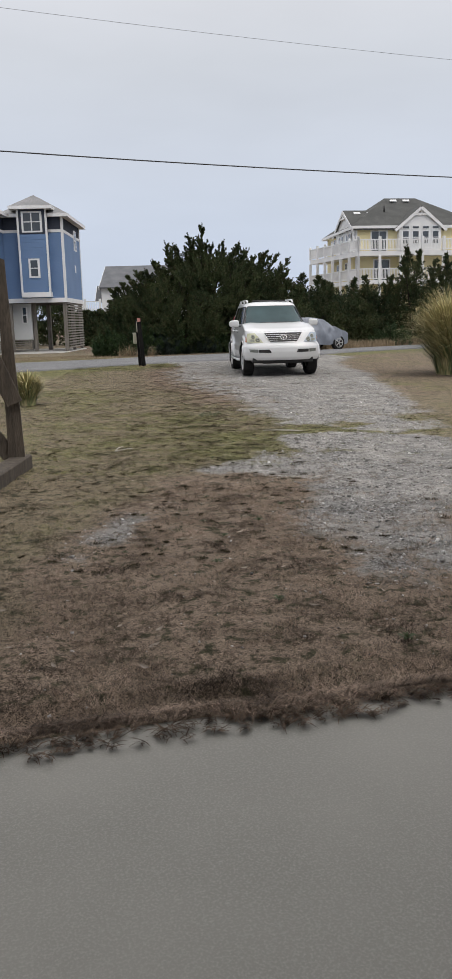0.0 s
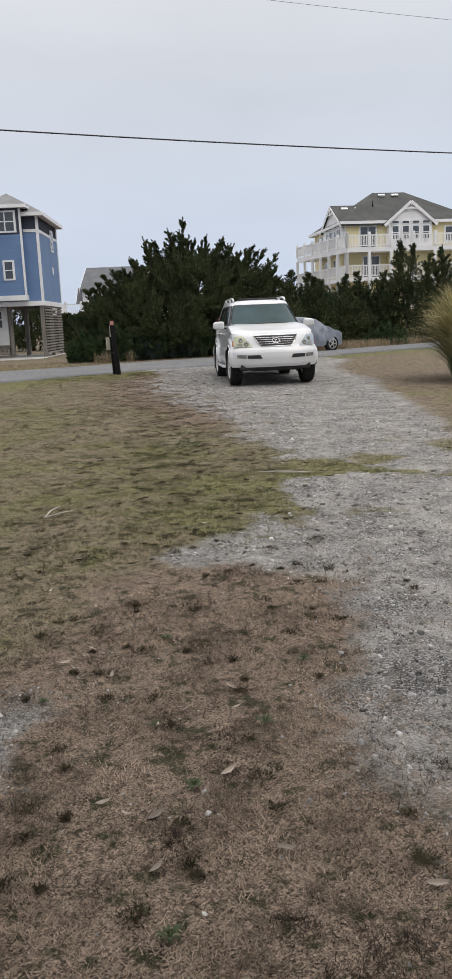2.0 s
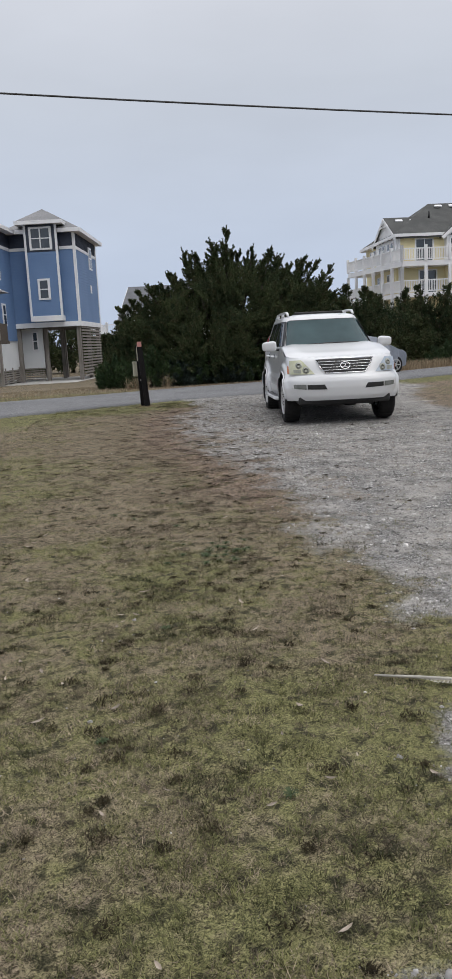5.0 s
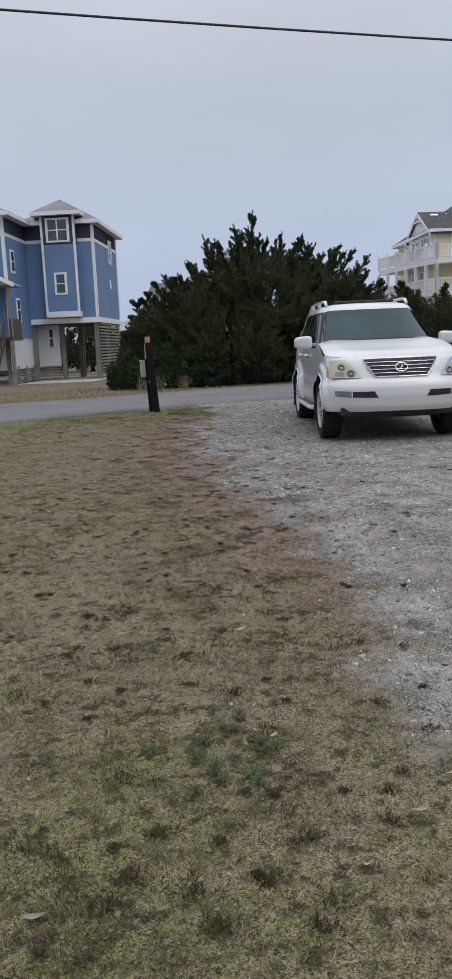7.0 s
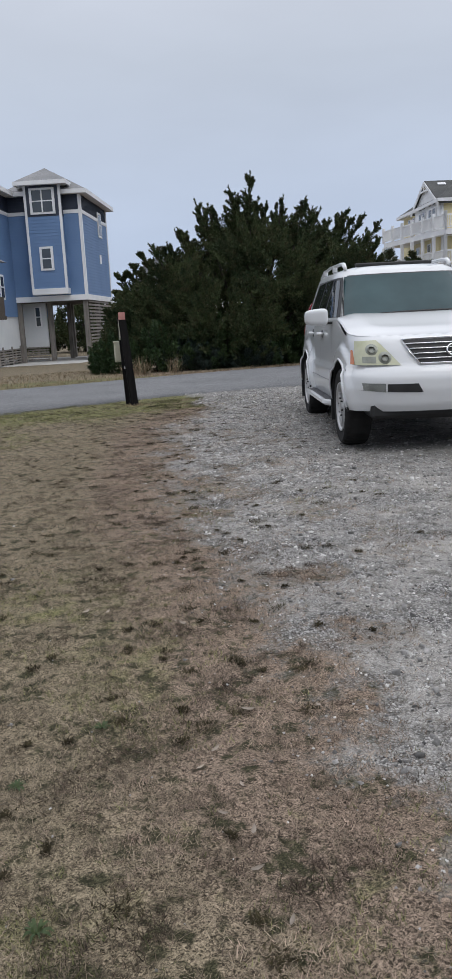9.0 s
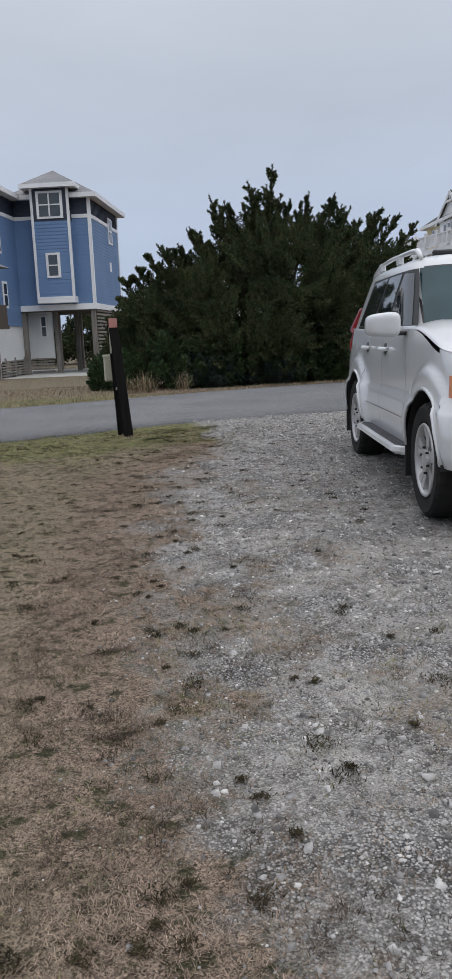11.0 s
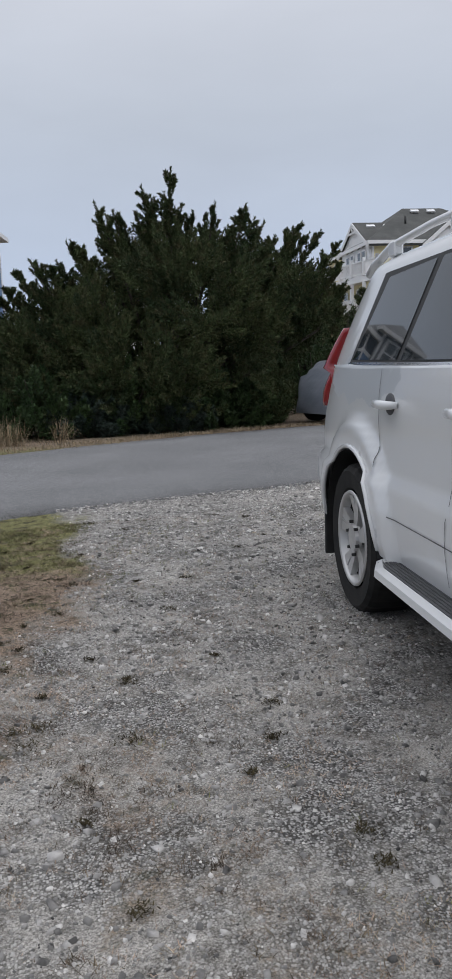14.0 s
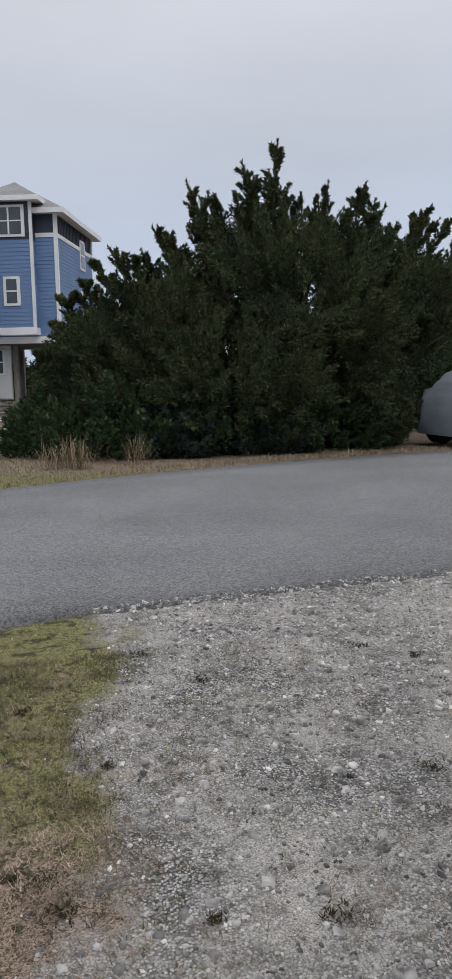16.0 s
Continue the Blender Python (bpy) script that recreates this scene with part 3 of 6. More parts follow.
def c_tail(z):
    return np.interp(z, (0.38, 0.50, 0.72, 0.78, 1.0, 1.3), (3.80, 3.90, 3.92, 3.86, 3.84, 3.80))


def c_half(y, z):
    """Half the body's width."""
    w = np.interp(z, (0.36, 0.46, 0.60, 0.735, 0.765, 1.00, 1.12, 1.30), (0.86, 0.89, 0.908, 0.905, 0.878, 0.88, 0.872, 0.84))
    for wy in (0.0, 2.79):
        d = np.sqrt((y - wy) ** 2 + (z - 0.39) ** 2)
        w = w + 0.040 * smooth01((0.625 - d) / 0.055)
    w = w - 0.055 * smooth01((y - 3.1) / 0.75) * smooth01((z - 0.85) / 0.35)
    w = w - 0.05 * smooth01((y - 3.0) / 0.9) ** 2 - 0.03 * smooth01((-0.1 - y) / 0.5) * (z > 0.8)
    return w


def c_top(y):
    return 1.075 + 0.165 * smooth01((np.asarray(y) + 0.62) / 1.25)


def c_front(x, z):
    X = np.clip(np.abs(x) / 0.90, 0, 1)
    return c_nose(z) + 0.46 * (1 - np.sqrt(np.clip(1 - X ** 3.3, 0, 1)))


def c_rear(x, z):
    X = np.clip(np.abs(x) / 0.87, 0, 1)
    return c_tail(z) - 0.34 * (1 - np.sqrt(np.clip(1 - X ** 4, 0, 1)))


def grid_faces(nu, nv, off=0, flip=False):
    f = []
    for i in range(nu - 1):
        for j in range(nv - 1):
            q = (off + i * nv + j, off + (i + 1) * nv + j, off + (i + 1) * nv + j + 1, off + i * nv + j + 1)
            f.append(q[::-1] if flip else q)
    return f


G_LO, G_HI = 1.22, 1.73


def g_ring(f):
    """Front y, rear y and half width of the cabin at the height fraction f."""
    return 0.40 + 0.80 * f - 0.06 * f * f, 3.84 - 0.22 * f - 0.16 * f * f, 0.845 - 0.155 * f


def g_side(y, z, n=6.0):
    f = (z - G_LO) / (G_HI - G_LO)
    a, b, w = g_ring(f)
    Y = np.clip(np.abs((y - (a + b) / 2) / ((b - a) / 2)), 0, 0.999)
    return w * (1 - Y ** n) ** (1 / n)


def g_screen(x, z, n=6.0, rear=False):
    f = (z - G_LO) / (G_HI - G_LO)
    a, b, w = g_ring(f)
    X = np.clip(np.abs(x / w), 0, 0.999)
    d = (b - a) / 2 * (1 - X ** n) ** (1 / n) - 0.10 * X ** 2
    return (a + b) / 2 + (d if rear else -d)


def patch(name, material, parent, corners, place, nu=8, nv=8, lift=0.004, label="", thick=0.0):
    """A four-cornered pane laid on a curved surface: corners in (u, v), place(u, v) gives the point, lift pushes it outwards by place's third value."""
    (a, b, c, d) = [np.array(p, float) for p in corners]
    V, F = [], []
    for i in range(nu):
        for j in range(nv):
            s, t = i / (nu - 1), j / (nv - 1)
            p = (a * (1 - s) + b * s) * (1 - t) + (d * (1 - s) + c * s) * t
            V.append(place(p[0], p[1], lift))
    F = grid_faces(nu, nv)
    ob = mesh_ob(name, V, F, material, parent, label, True)
    return ob


def build_wheel(parent, x, y, out):
    """A wheel of five twin spokes; out is the side that it faces."""
    w = thing("wheel", pose(x, y, 0.385), "", "")
    w.parent = parent
    for k in list(w.keys()):
        del w[k]
    prof = [(0.245, 0.10), (0.262, 0.128), (0.300, 0.136), (0.345, 0.130), (0.372, 0.112), (0.382, 0.085), (0.386, 0.0), (0.382, -0.085), (0.372, -0.112), (0.345, -0.13), (0.26, -0.12), (0.245, -0.10)]
    n, V, F = 56, [], []
    for k in range(n):
        a = 2 * math.pi * k / n
        for j, (r, xx) in enumerate(prof):
            rr = r - (0.007 if (k % 2 and 3 < j < 9) else 0)
            V.append((xx, rr * math.cos(a), rr * math.sin(a)))
    m = len(prof)
    for k in range(n):
        for j in range(m - 1):
            F.append((k * m + j, k * m + j + 1, ((k + 1) % n) * m + j + 1, ((k + 1) % n) * m + j))
    mesh_ob("tyre", V, F, M_RUBBER, w, "black all-terrain tyre")
    # rim: barrel, lip and spokes
    bm = bmesh.new()
    rp = [(0.246, 0.118), (0.240, 0.128), (0.226, 0.120), (0.216, 0.06), (0.212, -0.09)]
    ring = []
    for k in range(48):
        a = 2 * math.pi * k / 48
        ring.append([bm.verts.new((out * xx, r * math.cos(a), r * math.sin(a))) for r, xx in rp])
    for k in range(48):
        for j in range(len(rp) - 1):
            bm.faces.new((ring[k][j], ring[k][j + 1], ring[(k + 1) % 48][j + 1], ring[(k + 1) % 48][j]))
    part("rim", bm, M_ALLOY, w, "", True)
    # black sleeve inside the alloy rim: shade behind the spokes put in as colour
    bm = bmesh.new()
    bmesh.ops.create_cone(bm, cap_ends=False, segments=32, radius1=0.211, radius2=0.211, depth=0.12, matrix=pose(out * 0.02, 0, 0, 0, 90))
    part("barrel", bm, M_BLACK, w, "black sleeve painting the shade inside the rim")
    for k in range(5):
        for side in (-1, 1):
            a = 2 * math.pi * k / 5 + math.pi / 2 + side * 0.15
            a2 = 2 * math.pi * k / 5 + math.pi / 2 + side * 0.17
            bm = bmesh.new()
            pts = []
            for (r, ang, hw, dep) in ((0.055, a, 0.018, 0.105), (0.13, a, 0.020, 0.098), (0.222, a2, 0.030, 0.112)):
                c, s = math.cos(ang), math.sin(ang)
                for q in (-1, 1):
                    for dd in (0, -0.035):
                        pts.append(bm.verts.new((out * (dep + dd), r * c - q * hw * s, r * s + q * hw * c)))
            for i in (0, 4):
                bm.faces.new((pts[i], pts[i + 2], pts[i + 6], pts[i + 4]))
                bm.faces.new((pts[i], pts[i + 4], pts[i + 5], pts[i + 1]))
                bm.faces.new((pts[i + 2], pts[i + 3], pts[i + 7], pts[i + 6]))
            part("spoke", bm, M_ALLOY, w)
    bm = bmesh.new()
    bmesh.ops.create_cone(bm, cap_ends=True, segments=20, radius1=0.075, radius2=0.066, depth=0.03, matrix=pose(out * 0.106, 0, 0, 0, 90 * out))
    part("hub_cap", bm, M_ALLOY, w, "", False)
    for k in range(6):
        a = 2 * math.pi * k / 6 + 0.3
        bm = bmesh.new()
        bmesh.ops.create_cone(bm, cap_ends=True, segments=8, radius1=0.009, radius2=0.008, depth=0.02, matrix=pose(out * 0.118, 0.085 * math.cos(a), 0.085 * math.sin(a), 0, 90 * out))
        part("wheel_nut", bm, M_BLACK, w)
    bm = bmesh.new()
    bmesh.ops.create_cone(bm, cap_ends=True, segments=32, radius1=0.20, radius2=0.20, depth=0.02, matrix=pose(out * 0.02, 0, 0, 0, 90))
    part("brake_disc", bm, M_BLACK, w)
    return w


def build_car():
    car = thing("car", pose(5.85, 19.44, 0.0, 0, 0, -8.0), "white four-wheel-drive car with peeling clear coat, parked on gravel", "car")
    # body sides with the wheel arches cut out
    V, F = [], []
    nz_, ny_ = 26, 132
    for side in (-1, 1):
        off = len(V)
        pts = np.zeros((ny_, nz_, 3))
        for i in range(ny_):
            for j in range(nz_):
                v = j / (nz_ - 1)
                s = i / (ny_ - 1)
                z0 = 0.40
                yf, yr = c_nose(0.6) + 0.455, c_tail(0.6) - 0.335
                y = yf + (yr - yf) * s
                z = z0 + (float(c_top(y)) - z0) * v
                y += (c_nose(min(z, 1.09)) - c_nose(0.6)) * (1 - s) ** 6 + (c_tail(z) - c_tail(0.6)) * s ** 6
                pts[i, j] = (float(c_half(y, z)) * side, y, z)
        keep = np.ones((ny_ - 1, nz_ - 1), bool)
        for wy in (0.0, 2.79):
            c = (pts[:-1, :-1] + pts[1:, :-1] + pts[:-1, 1:] + pts[1:, 1:]) / 4
            d = np.hypot(c[..., 1] - wy, c[..., 2] - 0.39)
            keep &= d > ARCH_R
            dv = np.hypot(pts[..., 1] - wy, pts[..., 2] - 0.39)
            near = (dv > ARCH_R - 0.05) & (dv < ARCH_R + 0.028)
            sc = np.where(near, ARCH_R / np.maximum(dv, 0.01), 1.0)
            pts[..., 1] = wy + (pts[..., 1] - wy) * sc
            pts[..., 2] = np.where(near, np.maximum(0.39 + (pts[..., 2] - 0.39) * sc, 0.39), pts[..., 2])
        V += [tuple(p) for p in pts.reshape(-1, 3)]
        for i in range(ny_ - 1):
            for j in range(nz_ - 1):
                if keep[i, j]:
                    q = (off + i * nz_ + j, off + (i + 1) * nz_ + j, off + (i + 1) * nz_ + j + 1, off + i * nz_ + j + 1)
                    F.append(q if side > 0 else q[::-1])
    # front and rear faces
    for rear in (False, True):
        off, nu, nv = len(V), 61, 30
        for i in range(nu):
            x = math.sin((i / (nu - 1) - 0.5) * math.pi) * 0.90
            for j in range(nv):
                top = float(c_top(c_front(x, 1.075))) if not rear else 1.24
                z = 0.40 + (top - 0.40) * j / (nv - 1)
                if rear:
                    y = float(c_rear(x * 0.87 / 0.90, z))
                else:
                    y = float(c_front(x, z))
                w = float(c_half(y, z)) / 0.90
                V.append((x * w, y, z))
        F += grid_faces(nu, nv, off, rear)
    # bonnet
    off, nu, nv = len(V), 41, 16
    for i in range(nu):
        X = i / (nu - 1) * 2 - 1
        x = math.sin(X * math.pi / 2) * 0.90
        for j in range(nv):
            t = j / (nv - 1)
            yf = float(c_front(x, 1.075))
            y = yf + (0.62 - yf) * t
            xx = x * float(c_half(y, float(c_top(y)))) / 0.90
            crown = 0.055 * (1 - abs(X) ** 3) * float(smooth01(t * 4)) + 0.012 * math.exp(-((abs(X) - 0.55) / 0.12) ** 2) * float(smooth01(t * 3))
            V.append((xx, y, float(c_top(y)) + crown))
    F += grid_faces(nu, nv, off)
    # waist panel under the cabin, and the floor
    off = len(V)
    for y in np.linspace(0.55, 3.36, 12):
        w = float(c_half(y, 1.24))
        V += [(-w, y, 1.24), (-0.84, y, 1.262), (0.84, y, 1.262), (w, y, 1.24)]
    F += grid_faces(12, 4, off, True)
    bm = bmesh.new()
    me = bpy.data.meshes.new("t")
    me.from_pydata(V, [], F)
    bm.from_mesh(me)
    bmesh.ops.remove_doubles(bm, verts=bm.verts, dist=0.006)
    body = part("body", bm, M_PAINT, car, "pearl white body with grey peeled patches", True)
    bpy.data.meshes.remove(me)
    bm = bmesh.new()
    add_box(bm, -0.74, 0.74, -0.72, 3.72, 0.33, 0.62, None, 0.03)
    part("chassis", bm, M_BLACK, car)
    # cabin
    V, F, n = [], [], 96
    rings = [(f, 0.0, None) for f in np.linspace(-0.06, 1.0, 9)] + [(1.0, 0.022, 1.765), (1.0, 0.07, 1.795), (1.0, 0.16, 1.815), (1.0, 0.33, 1.832), (1.0, 0.55, 1.842)]
    for f, ins, zz in rings:
        z = zz or G_LO + (G_HI - G_LO) * f
        a, b, w = g_ring(f)
        a, b, w = a + ins * 1.25, b - ins * 1.0, w - ins
        for k in range(n):
            t = 2 * math.pi * k / n
            c, s = math.cos(t), math.sin(t)
            x = w * math.copysign(abs(c) ** (2 / 6), c)
            yy = math.copysign(abs(s) ** (2 / 6), s)
            y = (a + b) / 2 + (b - a) / 2 * yy
            if s < 0:
                y += 0.10 * (x / w) ** 2 * min(1, abs(s) * 1.4) * (1 - ins)
            V.append((x, y, z))
    for r in range(len(rings) - 1):
        for k in range(n):
            F.append((r * n + k, r * n + (k + 1) % n, (r + 1) * n + (k + 1) % n, (r + 1) * n + k))
    F.append(tuple(range((len(rings) - 1) * n, len(rings) * n)))
    mesh_ob("cabin", V, F, M_PAINT, car, "white roof and pillars", True)

    def on_side(sg):
        return lambda y, z, l: (sg * (float(g_side(y, z)) + l), y, z)

    def on_screen(x, z, l):
        return (x, float(g_screen(x, z)) - l, z + l * 0.7)

    for sg in (-1, 1):
        sd = on_side(sg)
        seal = patch("window_seal", M_BLACK, car, ((0.72, 1.245), (3.08, 1.262), (2.86, 1.705), (1.28, 1.705)), sd, 24, 8, 0.003)
        for nm, cs, gl in (("front_window", ((0.84, 1.265), (1.56, 1.268), (1.53, 1.685), (1.30, 1.672)), M_CARGLASS),
                           ("rear_window", ((1.64, 1.27), (2.27, 1.275), (2.10, 1.688), (1.61, 1.688)), M_CARGLASS),
                           ("quarter_window", ((2.33, 1.277), (3.02, 1.285), (2.76, 1.675), (2.17, 1.688)), M_CARGLASS)):
            patch(nm, gl, car, cs, sd, 10, 8, 0.007, "dark tinted glass")
        patch("belt_moulding", M_CHROME, car, ((0.80, 1.240), (3.08, 1.258), (3.08, 1.272), (0.80, 1.254)), sd, 24, 3, 0.010, "chrome strip")
        # door seams
        for y0, y1 in ((0.66, 0.72), (1.60, 1.60), (2.40, 2.46)):
            zb = 0.45 if y0 < 2 else 0.80
            patch("door_seam", M_SEAM, car, ((y0 - 0.0025, zb), (y0 + 0.0025, zb), (y1 + 0.0025, 1.235), (y1 - 0.0025, 1.235)), lambda y, z, l: (sg * (float(c_half(y, z)) + l), y, z), 2, 14, 0.0035)
        patch("sill_moulding", M_SEAM, car, ((0.50, 0.597), (2.22, 0.597), (2.22, 0.602), (0.50, 0.602)), lambda y, z, l: (sg * (float(c_half(y, z)) + l), y, z), 24, 2, 0.003)
        # handles
        for y in (1.48, 2.30):
            h = tube("door_handle", M_PAINT, car, [(sg * (0.878 + d), y + s, 1.085) for s, d in ((-0.11, 0.0), (-0.09, 0.035), (0.0, 0.045), (0.09, 0.035), (0.11, 0.0))], [0.014, 0.019, 0.021, 0.019, 0.014], 8)
            # dark oval behind the handle paints the shade of its hollow
            bm = bmesh.new()
            bmesh.ops.create_uvsphere(bm, u_segments=14, v_segments=8, radius=1.0, matrix=pose(sg * 0.874, y - 0.01, 1.085) @ Matrix.Diagonal((0.012, 0.065, 0.05, 1)))
            part("handle_recess_shade", bm, M_STEP, h)
        # mirror
        bm = bmesh.new()
        bmesh.ops.create_cube(bm, size=1.0)
        bmesh.ops.subdivide_edges(bm, edges=bm.edges, cuts=6, use_grid_fill=True)
        for v in bm.verts:
            p = v.co * 2
            r = (abs(p.x) ** 4 + abs(p.y) ** 4 + abs(p.z) ** 4) ** 0.25
            q = p / r
            v.co = Vector((sg * (1.03 + q.x * 0.125), 0.80 + q.y * 0.075 + q.x * 0.02 - (q.z * 0.01), 1.275 + q.z * 0.098 * (1 - 0.10 * (q.x + 1))))
        mir = part("wing_mirror", bm, M_PAINT, car, "white mirror housing", True)
        bm = bmesh.new()
        add_box(bm, 0.82 * sg, 0.94 * sg, 0.775, 0.835, 1.195, 1.225, None, 0.008)
        part("mirror_arm", bm, M_BLACK, mir)
        # step
        st = thing("running_board", pose(0, 0, 0), "", "")
        st.parent = car
        for k in list(st.keys()):
            del st[k]
        outer, inner = 1.0, 0.84
        V = []
        prof = ((inner, 0.36), (outer - 0.02, 0.345), (outer + 0.015, 0.37), (outer + 0.012, 0.40), (outer - 0.025, 0.408), (outer - 0.035, 0.398), (inner, 0.398))
        ys = (0.47, 0.52, 0.60, 1.3, 2.1, 2.24, 2.30)
        cut = (0.13, 0.05, 0.0, 0.0, 0.0, 0.05, 0.13)
        for y, c in zip(ys, cut):
            V += [(sg * (x - c * (x - inner) / (outer - inner)), y, z) for x, z in prof]
        m = len(prof)
        F = grid_faces(len(ys), m, 0) + [tuple(range(m)), tuple(range((len(ys) - 1) * m, len(ys) * m))]
        mesh_ob("step_rim", V, F, M_PAINT, st, "white step edge")
        for r in range(7):
            x = inner + 0.012 + r * 0.017
            bm = bmesh.new()
            add_box(bm, sg * x, sg * (x + 0.011), 0.56 + 0.01 * (r > 4), 2.20, 0.396, 0.404)
            part("tread_strip", bm, M_STEP, st)
        # arch liners and flaps
        for wy in (0.0, 2.79):
            V, F = [], []
            for k in range(25):
                a = math.pi * k / 24
                for x in (0.925, 0.55):
                    rr = ARCH_R - 0.002
                    V.append((sg * x, wy - rr * math.cos(a), 0.385 + rr * math.sin(a)))
            F = grid_faces(25, 2)
            mesh_ob("arch_liner", V, F, M_BLACK, car, "", True)
            bm = bmesh.new()
            add_box(bm, sg * 0.66, sg * 0.935, wy + 0.455, wy + 0.475, 0.20, 0.46, None, 0.006)
            part("mud_flap", bm, M_BLACK, car)
            # raised arch edge
            tube("arch_flare", M_PAINT, car, [(sg * (float(c_half(wy - (ARCH_R + 0.012) * math.cos(a), 0.39 + (ARCH_R + 0.012) * math.sin(a))) + 0.004), wy - (ARCH_R + 0.012) * math.cos(a), 0.39 + (ARCH_R + 0.012) * math.sin(a)) for a in np.linspace(0.08, math.pi - 0.08, 22)], 0.012, 6)
            build_wheel(car, sg * 0.79, wy, sg)
        # roof rail
        pts = [(sg * 0.60, 1.42, 1.80), (sg * 0.60, 1.52, 1.855), (sg * 0.60, 1.75, 1.872), (sg * 0.60, 2.5, 1.880), (sg * 0.60, 3.05, 1.862), (sg * 0.59, 3.38, 1.80), (sg * 0.585, 3.50, 1.765)]
        rail = tube("roof_rail", M_PAINT, car, pts, [0.022, 0.026, 0.022, 0.020, 0.022, 0.026, 0.022], 8, "white roof rail")
        for y in (2.2, 3.0):
            bm = bmesh.new()
            add_box(bm, sg * 0.575, sg * 0.625, y - 0.05, y + 0.05, 1.80, 1.88, None, 0.01)
            part("rail_foot", bm, M_PAINT, rail)
        # tail lamp: a rounded upright lens wrapped round the rear corner
        V, nr, nz2 = [], 14, 15
        for q in range(nz2):
            z = 1.02 + 0.45 * q / (nz2 - 1)
            if z > G_LO:
                _, b, w = g_ring((z - G_LO) / (G_HI - G_LO))
            else:
                b, w = float(c_rear(0.72, z)), float(c_half(3.5, z))
            b0, w0 = float(c_rear(0.72, 1.0)), float(c_half(3.5, 1.0))
            mixf = float(smooth01((z - 1.0) / 0.30))
            bb, ww = b0 * (1 - mixf) + b * mixf, w0 * (1 - mixf) + w * mixf
            taper = 0.55 + 0.45 * math.sin(math.pi * (0.12 + 0.80 * q / (nz2 - 1)))
            for k in range(nr):
                a = 2 * math.pi * k / nr
                V.append((sg * (ww - 0.060 + 0.058 * taper * math.cos(a)), bb - 0.085 - 0.125 * mixf + 0.065 * taper * math.sin(a), z))
        F = [(q * nr + k, q * nr + (k + 1) % nr, (q + 1) * nr + (k + 1) % nr, (q + 1) * nr + k) for q in range(nz2 - 1) for k in range(nr)]
        mesh_ob("tail_lamp", V, F + [tuple(range(nr))[::-1], tuple(range((nz2 - 1) * nr, nz2 * nr))], M_RED, car, "red tail lamp", True)
        # headlamp with its bowls
        def on_front(x, z, l):
            return (x, float(c_front(x, z)) - l, z)
        hl = patch("headlamp", M_LAMP if sg < 0 else M_LAMP2, car, ((sg * 0.485, 0.822), (sg * 0.872, 0.825), (sg * 0.845, 1.040), (sg * 0.675, 1.046)), on_front, 16, 10, 0.008, "yellowed headlamp" if sg < 0 else "clear headlamp")
        patch("indicator", M_AMBER, hl, ((sg * 0.858, 0.83), (sg * 0.886, 0.83), (sg * 0.878, 0.96), (sg * 0.864, 0.96)), on_front, 4, 6, 0.012, "amber lens")
        for bx, bz, br in ((0.72, 0.962, 0.046), (0.615, 0.888, 0.050)):
            V = [(sg * bx, float(c_front(bx, bz)) - 0.024, bz)]
            for rr, dd in ((0.6, 0.022), (0.95, 0.016), (1.1, 0.009)):
                for k in range(20):
                    a = 2 * math.pi * k / 20
                    xx, zz = bx + rr * br * math.cos(a), bz + rr * br * math.sin(a)
                    V.append((sg * xx, float(c_front(xx, zz)) - dd, zz))
            F = [(0, 1 + k, 1 + (k + 1) % 20) for k in range(20)] + [(1 + r * 20 + k, 1 + r * 20 + (k + 1) % 20, 21 + r * 20 + (k + 1) % 20, 21 + r * 20 + k) for r in range(2) for k in range(20)]
            mesh_ob("lamp_bowl", V, F, M_REFL, hl, "", True)
        patch("lamp_reflector", M_REFL, hl, ((sg * 0.69, 0.84), (sg * 0.80, 0.845), (sg * 0.80, 0.90), (sg * 0.69, 0.90)), on_front, 5, 4, 0.012)
        # bumper openings
        patch("bumper_vent", M_BLACK, car, ((sg * 0.30, 0.575), (sg * 0.61, 0.585), (sg * 0.61, 0.655), (sg * 0.345, 0.655)), on_front, 8, 4, 0.006, "black air slot")
        patch("fog_lamp", M_FOG, car, ((sg * 0.625, 0.583), (sg * 0.83, 0.60), (sg * 0.84, 0.665), (sg * 0.625, 0.66)), on_front, 8, 4, 0.008, "fog lamp")
        # wiper
        tube("wiper", M_BLACK, car, [on_screen(sg * 0.1 - 0.30, 1.262, 0.03), on_screen(sg * 0.1 + 0.05, 1.275, 0.03), on_screen(sg * 0.1 + 0.40, 1.268, 0.03)], 0.009, 6)
    # glass in front and behind
    patch("screen_seal", M_BLACK, car, ((-0.745, 1.268), (0.745, 1.268), (0.65, 1.718), (-0.65, 1.718)), on_screen, 22, 10, 0.004)
    patch("windscreen", M_SCREEN, car, ((-0.735, 1.275), (0.735, 1.275), (0.632, 1.702), (-0.632, 1.702)), on_screen, 22, 10, 0.010, "grey-green windscreen")
    patch("back_window", M_CARGLASS, car, ((-0.60, 1.30), (0.60, 1.30), (0.55, 1.66), (-0.55, 1.66)), lambda x, z, l: (x, float(g_screen(x, z, 6.0, True)) + l, z), 12, 8, 0.012)

    def on_front(x, z, l):
        return (x, float(c_front(x, z)) - l, z)
